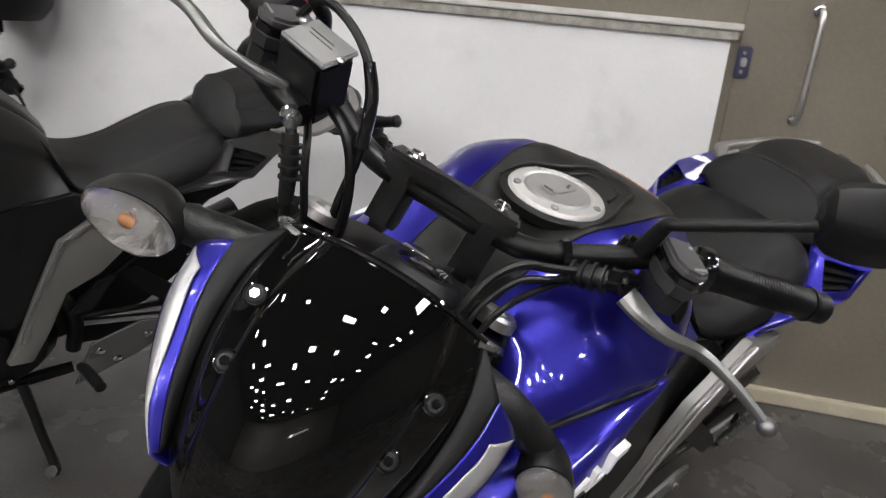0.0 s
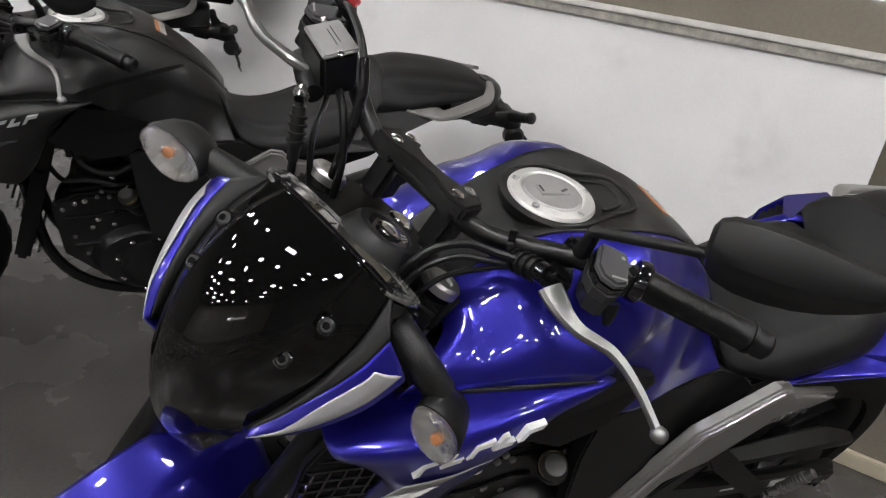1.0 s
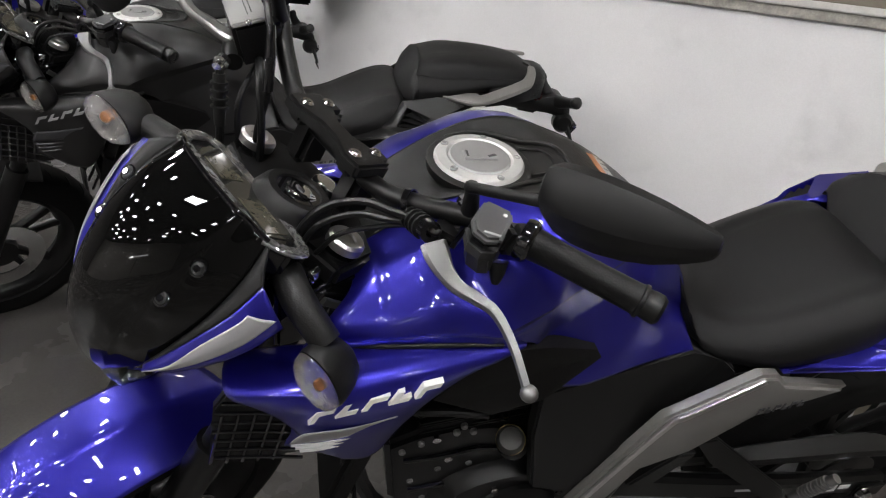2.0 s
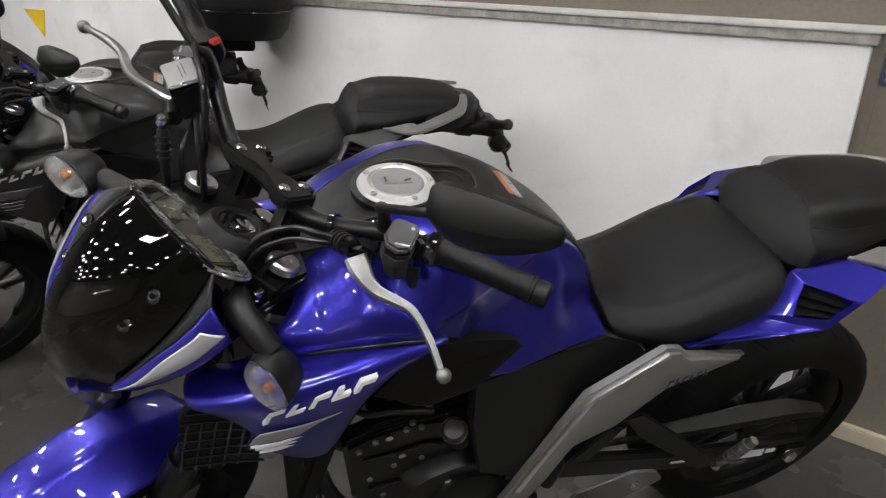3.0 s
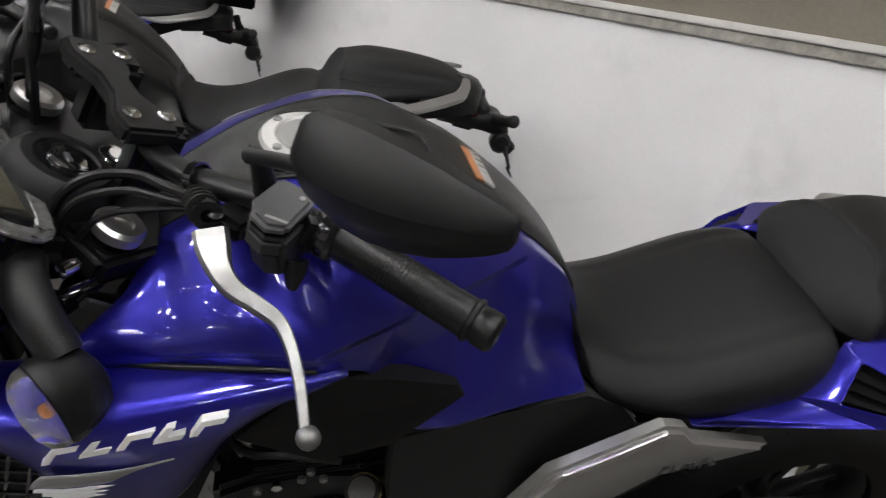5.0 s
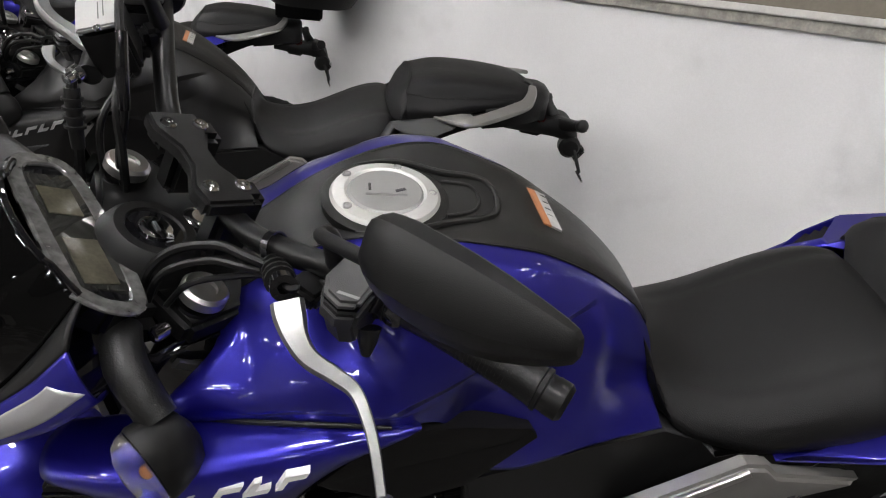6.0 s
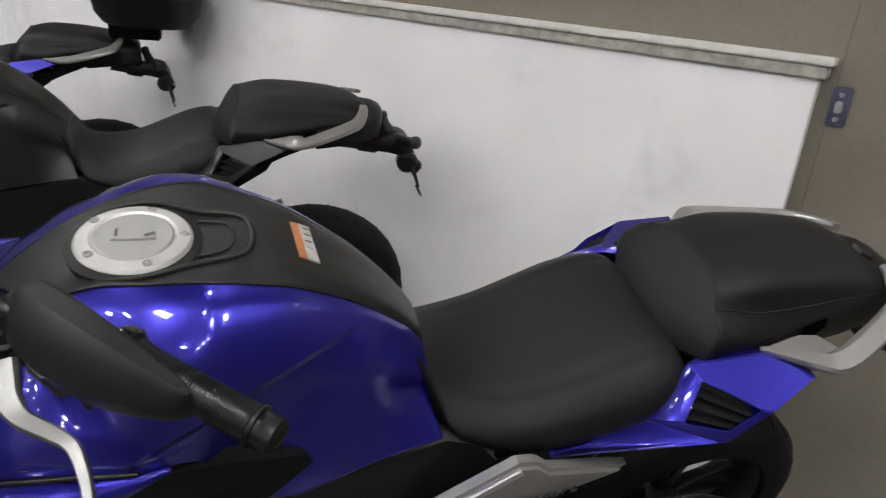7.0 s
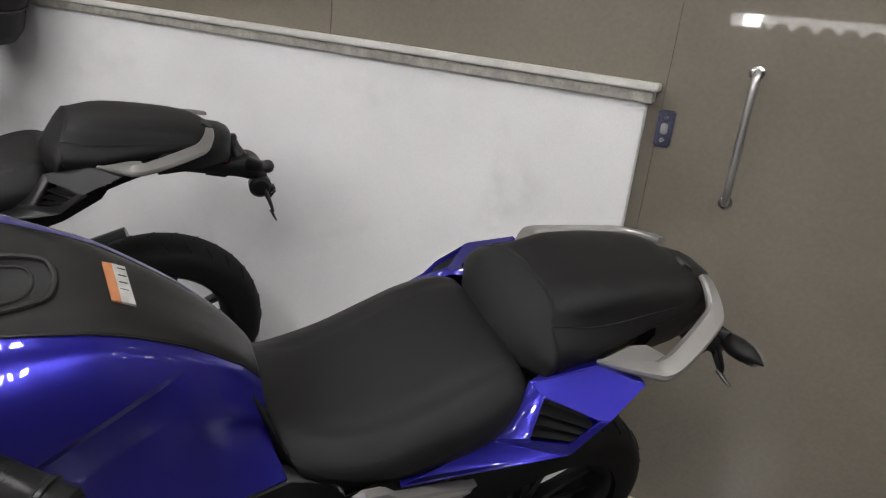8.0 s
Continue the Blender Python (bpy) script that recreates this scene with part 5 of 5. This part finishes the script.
    fork("cable_sleeve", tube([(1.082, -0.122, 1.108), (1.091, -0.104, 1.082), (1.099, -0.093, 1.038)], [0.0058, 0.0066, 0.0066], 12, 4), GLOSS_BLACK, text="glossy black cable sleeve")
    hs = fork("hose_boot", tube([(1.132, -0.150, 1.032), (1.138, -0.138, 1.005), (1.143, -0.128, 0.970)], [0.008, 0.0085, 0.007], 12, 3), RUBBER)
    for i in range(4):
        fork("boot_rib", turned([(0.008, 0), (0.0112, 0), (0.0112, 0.003), (0.008, 0.003)], (1.1345 + i * 0.0018, -0.145 + i * 0.0038, 1.024 - i * 0.009), (0.2, 0.35, -0.9), 14, closed=True), RUBBER, hs)
    bo = fork("cable_boot", tube([(1.052, 0.142, 1.014), (1.056, 0.160, 1.024), (1.064, 0.178, 1.036)], [0.008, 0.012, 0.010], 12, 3), RUBBER)
    for i in range(4):
        fork("boot_rib", turned([(0.010, 0), (0.0148, 0), (0.0148, 0.0034), (0.010, 0.0034)], (1.0515 + i * 0.0033, 0.145 + i * 0.0088, 1.0155 + i * 0.0055), (0.30, 0.83, 0.48), 14, closed=True), RUBBER, bo)
    fork("boot_collar", turned([(0.006, 0), (0.013, 0), (0.013, 0.012), (0.006, 0.012)], (1.063, 0.178, 1.036), (0.30, 0.83, 0.48), 14, closed=True), GLOSS_BLACK, bo)
    fork("cable_tie", turned([(0.0135, 0), (0.0155, 0), (0.0155, 0.008), (0.0135, 0.008)], (1.046, 0.125, 1.0235), (-0.35, 0.8, 0.35), 12, closed=True), GLOSS_BLACK)
    # black lamp brackets beside the fork
    for s in (1, -1):
        fork("lamp_bracket", slab(sided([(1.165, 0.128, 0.915), (1.130, 0.128, 0.920), (1.095, 0.128, 0.915), (1.070, 0.128, 0.900), (1.062, 0.128, 0.880), (1.085, 0.128, 0.850), (1.130, 0.126, 0.800), (1.20, 0.120, 0.810), (1.205, 0.112, 0.93)], s), (0, -0.012 * s, 0), 0.005), GLOSS_BLACK, text="black lamp bracket")
        fork("bracket_arm", blade(sided([(1.150, 0.132, 0.900), (1.120, 0.134, 0.870), (1.085, 0.132, 0.835)], s), 0.012, 0.006, (0, s, 0), 3), SATIN)
    # headlamp mask: smoked screen, instrument, painted cheeks
    mid = [(1.232, 1.036), (1.285, 1.022), (1.335, 0.985), (1.372, 0.935), (1.392, 0.875), (1.392, 0.815), (1.382, 0.775)]
    rim = [(1.212, 0.092, 1.008), (1.250, 0.103, 0.976), (1.288, 0.102, 0.937), (1.320, 0.092, 0.900), (1.345, 0.078, 0.862), (1.358, 0.055, 0.815), (1.365, 0.030, 0.775)]
    rows = []
    for (x, z), (ex, ey, ez) in zip(mid, rim):
        rows.append([(x + (ex - x) * abs(v) ** 2.0 - (0.0030 if abs(v) > 0.64 else 0.0), ey * v, z + (ez - z) * abs(v) ** 2.0 - (0.0026 if abs(v) > 0.64 else 0.0)) for v in (-1, -0.85, -0.68, -0.60, -0.32, 0, 0.32, 0.60, 0.68, 0.85, 1)])
    scr = fork("screen", surface(rows, 6, 4), SMOKE, text="glossy smoked black fly screen", solid=0.004)
    fork("screen_edge", tube(rows[0], 0.0030, 8, 6), GLOSS_BLACK, scr)
    for i, (bx, by, bz) in enumerate(((1.281, 0.078, 0.987), (1.318, 0.069, 0.950))):
        for s in (1, -1):
            bt = fork("screen_bolt", turned([(0, 0), (0.0080, 0), (0.0080, 0.003), (0.0062, 0.0045), (0.0036, 0.0045), (0.003, 0.002), (0, 0.002)], (bx, by * s, bz), (0.62, 0.15 * s, 0.77), 18), RUBBER, scr)
            fork("bolt_socket", turned([(0, 0.0045), (0.004, 0.0045), (0.004, 0.0065), (0, 0.0065)], (bx, by * s, bz), (0.62, 0.15 * s, 0.77), 6), GLOSS_BLACK, bt)
            fork("bolt_rim", turned([(0.0082, 0.001), (0.0096, 0.001), (0.0096, 0.0030), (0.0082, 0.0034)], (bx, by * s, bz), (0.62, 0.15 * s, 0.77), 20, closed=True), GLOSS_BLACK, bt)
    for s in (1, -1):
        edge = [Vector((x, y * s, z)) for x, y, z in rim[:5]]
        crest = [Vector((x, y * s, z)) for x, y, z in ((1.236, 0.126, 0.982), (1.268, 0.124, 0.953), (1.301, 0.112, 0.921), (1.330, 0.098, 0.890), (1.352, 0.081, 0.860))]
        outer = [Vector((x, y * s, z)) for x, y, z in ((1.228, 0.160, 0.940), (1.265, 0.153, 0.915), (1.300, 0.135, 0.890), (1.332, 0.110, 0.868), (1.354, 0.083, 0.852))]
        under = [Vector((x, y * s, z)) for x, y, z in ((1.215, 0.140, 0.912), (1.250, 0.134, 0.890), (1.288, 0.118, 0.868), (1.322, 0.096, 0.850), (1.348, 0.074, 0.842))]
        fork("screen_trim", surface([[e - Vector((0.003, 0, 0.004)) for e in edge], [(e + c) / 2 for e, c in zip(edge, crest)], crest], 3, 4), TRIM, solid=0.004)
        ck = fork("cheek", surface([crest, [c * 0.5 + o * 0.5 + Vector((0.003, 0.005 * s, 0.004)) for c, o in zip(crest, outer)], outer, under], 5, 5), panels, text="painted headlamp cheek with a silver stripe", solid=0.004)
        lift = Vector((0.0035, 0.0055 * s, 0.0045))
        sa_, sb_ = [c * 0.78 + o * 0.22 + lift * 0.85 for c, o in zip(crest, outer)], [c * 0.25 + o * 0.75 + lift * 0.85 for c, o in zip(crest, outer)]
        sm_ = [c * 0.5 + o * 0.5 + lift * 1.22 for c, o in zip(crest, outer)]
        sa_[0], sm_[0], sb_[0] = sa_[0] * 0.35 + sa_[1] * 0.65, sm_[0] * 0.65 + sm_[1] * 0.35, sb_[0] * 0.95 + sb_[1] * 0.05
        sm_[0] = (sa_[0] + sb_[0]) / 2 + lift * 0.37
        sa_[3], sm_[3] = sa_[3] * 0.5 + sb_[3] * 0.5, sm_[3] * 0.6 + sb_[3] * 0.4
        sa_[4], sm_[4] = sb_[4] * 0.96 + sa_[4] * 0.04, sb_[4] * 0.98 + sa_[4] * 0.02
        fork("cheek_stripe", surface([sa_, sm_, sb_], 4, 4), SILVER_DECAL if decals else DARK_DECAL, ck, "silver stripe", solid=0.001)
        # front turn signals
        hub = Vector((1.206, 0.216, 0.896)) if s > 0 else Vector((1.240, -0.212, 0.950))
        reach = Vector((-0.20, 0.66, -0.72)).normalized() if s > 0 else Vector((0.16, -0.97, 0.16)).normalized()
        face = (Vector((1, 0.10 * s, 0.05)) - reach * (reach.x + 0.10 * s * reach.y + 0.05 * reach.z)).normalized()
        rise = reach.cross(face) * s
        fork("signal_arm", tube([(1.185, 0.100 * s, 0.944), (1.196, 0.140 * s, 0.945 if s > 0 else 0.944), hub - reach * 0.030 - face * 0.024], [0.019, 0.020, 0.018], 14, 4), RUBBER, text="rubber turn signal stalk")

        def almond(r, d, k=24):
            """A ring of the signal, pointed at its outer end, d ahead of its middle."""
            out = []
            for j in range(k):
                a = 2 * math.pi * j / k
                c, w = math.cos(a), math.sin(a)
                out.append(hub + reach * (0.043 * r * c) + rise * (0.026 * r * math.copysign(abs(w) ** 1.15, w) * (1 - 0.18 * c)) + face * d)
            return out

        fs = fork("turn_signal", loft([almond(r, d) for r, d in ((0.30, -0.044), (0.66, -0.038), (0.88, -0.024), (0.98, -0.006), (1.0, 0.002), (0.97, 0.006))]), PLASTIC, text="oval black front turn signal")
        facets = []
        for i, (r, d) in enumerate(((0.96, 0.0075), (0.84, 0.0050), (0.70, 0.0040), (0.54, 0.0030), (0.36, 0.0024), (0.14, 0.002))):
            facets.append([q + face * (0.0016 * (1 if (i + j) % 2 else -1) if i else 0) for j, q in enumerate(almond(r, d))])
        fork("reflector", loft(facets), REFLECT, fs, "bright faceted reflector", smooth=6)
        fork("lens", loft([almond(r, d) for r, d in ((0.955, 0.005), (0.94, 0.013), (0.80, 0.021), (0.5, 0.027), (0.1, 0.029))]), LENS, fs, "faceted clear lens")
        fork("bulb", turned([(0, -0.0060), (0.0020, -0.0055), (0.0032, -0.0035), (0.0036, 0), (0.0032, 0.0035), (0.0020, 0.0055), (0, 0.0060)], hub + face * 0.008, reach, 14), AMBER, fs, "amber bulb")
    fork("headlamp_shell", loft([[(x, w * math.cos(2 * math.pi * j / 18), z + h * math.sin(2 * math.pi * j / 18)) for j in range(18)] for x, w, h, z in ((1.16, 0.06, 0.04, 0.88), (1.20, 0.10, 0.075, 0.875), (1.27, 0.105, 0.075, 0.855), (1.32, 0.085, 0.065, 0.835), (1.36, 0.055, 0.045, 0.825))]), GLOSS_BLACK, text="black headlamp housing")
    fork("headlamp_lens", loft([[(x, w * math.cos(2 * math.pi * j / 18), z + h * math.sin(2 * math.pi * j / 18)) for j in range(18)] for x, w, h, z in ((1.335, 0.060, 0.045, 0.795), (1.368, 0.050, 0.038, 0.785), (1.378, 0.025, 0.02, 0.783))]), LENS, text="clear headlamp lens")
    # instrument panel behind the screen
    ins = fork("instrument", slab([(1.216, 0.088, 1.0030), (1.216, -0.088, 1.0030), (1.190, -0.110, 0.9890), (1.160, -0.098, 0.9675), (1.152, -0.080, 0.9615), (1.152, 0.080, 0.9615), (1.160, 0.098, 0.9675), (1.190, 0.110, 0.9890)], (0.018, 0, -0.030), 0.005), GLOSS_BLACK, text="dark digital instrument panel")
    rimline = [(1.212, 0.084, 1.0025), (1.214, 0, 1.0040), (1.212, -0.084, 1.0025), (1.190, -0.104, 0.9895), (1.164, -0.094, 0.9705), (1.158, 0, 0.9665), (1.164, 0.094, 0.9705), (1.190, 0.104, 0.9895), (1.212, 0.084, 1.0025)]
    fork("instrument_rim", blade(rimline, 0.017, 0.006, (-0.52, 0, 0.85), 5), SMOKE_EDGE, ins, "clear grey acrylic rim")
    fork("instrument_glass", slab([(1.208, 0.080, 1.0015), (1.208, -0.080, 1.0015), (1.162, -0.086, 0.9710), (1.162, 0.086, 0.9710)], (0.003, 0, -0.004), 0.001), DISPLAY, ins, "greenish grey display glass")
    for y, w in ((0.045, 0.03), (-0.04, 0.02)):
        fork("display_field", slab([(1.200, y + w, 0.9975), (1.200, y - w, 0.9975), (1.172, y - w, 0.9790), (1.172, y + w, 0.9790)], (0.001, 0, -0.0014), 0), LCD, ins)
    fork("wiring_cover", box((1.17, 0, 0.92), (0.06, 0.20, 0.05), (0, -24, 0), bevel=0.015), PLASTIC)
    # front mudguard and wheel
    rows = []
    for a in (-0.25, 0.2, 0.65, 1.05, 1.4, 1.75, 2.1):
        r = FRONT_R + 0.035
        rows.append([(FRONT_AXLE[0] + (r - 1.6 * y * y - 0.25 * abs(y)) * math.cos(a), y, FRONT_AXLE[2] + (r - 1.6 * y * y - 0.25 * abs(y)) * math.sin(a)) for y in (-0.085, -0.06, -0.03, 0, 0.03, 0.06, 0.085)])
    fork("front_mudguard", surface(rows, 5, 3), panels, text="painted front mudguard", solid=0.004)
    fw = wheel(bike, FRONT_AXLE, FRONT_R, 0.105, "front_wheel", False)
    for o in (fw, *fw.children):
        o.data.transform(FIT @ turn @ FIT.inverted())
    if topcase:
        tc = body("top_case", loft([[(-0.375 + sx * (0.215 * math.copysign(abs(math.cos(2 * math.pi * j / 28)) ** 0.6, math.cos(2 * math.pi * j / 28))), sy * 0.235 * math.copysign(abs(math.sin(2 * math.pi * j / 28)) ** 0.6, math.sin(2 * math.pi * j / 28)), z) for j in range(28)] for sx, sy, z in ((0.5, 0.5, 1.023), (0.82, 0.82, 1.034), (0.94, 0.94, 1.074), (1.0, 1.0, 1.163), (1.01, 1.01, 1.169), (1.01, 1.01, 1.191), (0.97, 0.97, 1.264), (0.8, 0.8, 1.342), (0.4, 0.4, 1.365))]), PLASTIC, text="black plastic top case on the rear rack")
        body("case_band", tube([(-0.375 + 0.2185 * math.copysign(abs(math.cos(2 * math.pi * j / 28)) ** 0.6, math.cos(2 * math.pi * j / 28)), 0.2385 * math.copysign(abs(math.sin(2 * math.pi * j / 28)) ** 0.6, math.sin(2 * math.pi * j / 28)), 1.165) for j in range(29)], 0.004, 6, 1), GLOSS_BLACK, tc)
        body("rack", box((-0.32, 0, 0.990), (0.20, 0.13, 0.075), bevel=0.008), BLACK_METAL)
    return bike


def standing(x, y, azimuth, lean):
    """Where a motorcycle stands: the foot below its rear end, its heading and its lean to the left."""
    upright = Matrix.Translation((x, y, ground(x) - GROUND)) @ Matrix.Rotation(radians(azimuth), 4, "Z") @ Matrix.Rotation(radians(-lean), 4, "X") @ Matrix.Translation((0, 0, -0.045))
    about = FIT @ CAP
    set_down = upright @ Matrix.Translation(about) @ BODY @ Matrix.Translation(-about)
    return set_down


motorcycle("glossy blue motorcycle with black seats leaning on its side stand", standing(0.388, 1.788, -123.4, 14.0), 33.5, BLUE, BLUE)
motorcycle("matte black motorcycle with silver grab rails on its side stand", standing(-0.854, 1.938, -124.9, 11.3), 33.5, BLACK_PAINT, BLACK_PAINT, decals=False)
motorcycle("blue motorcycle with a black top case on its rack", standing(-2.209, 1.990, -124.0, 8.1), 33.5, BLUE, BLUE, topcase=True)
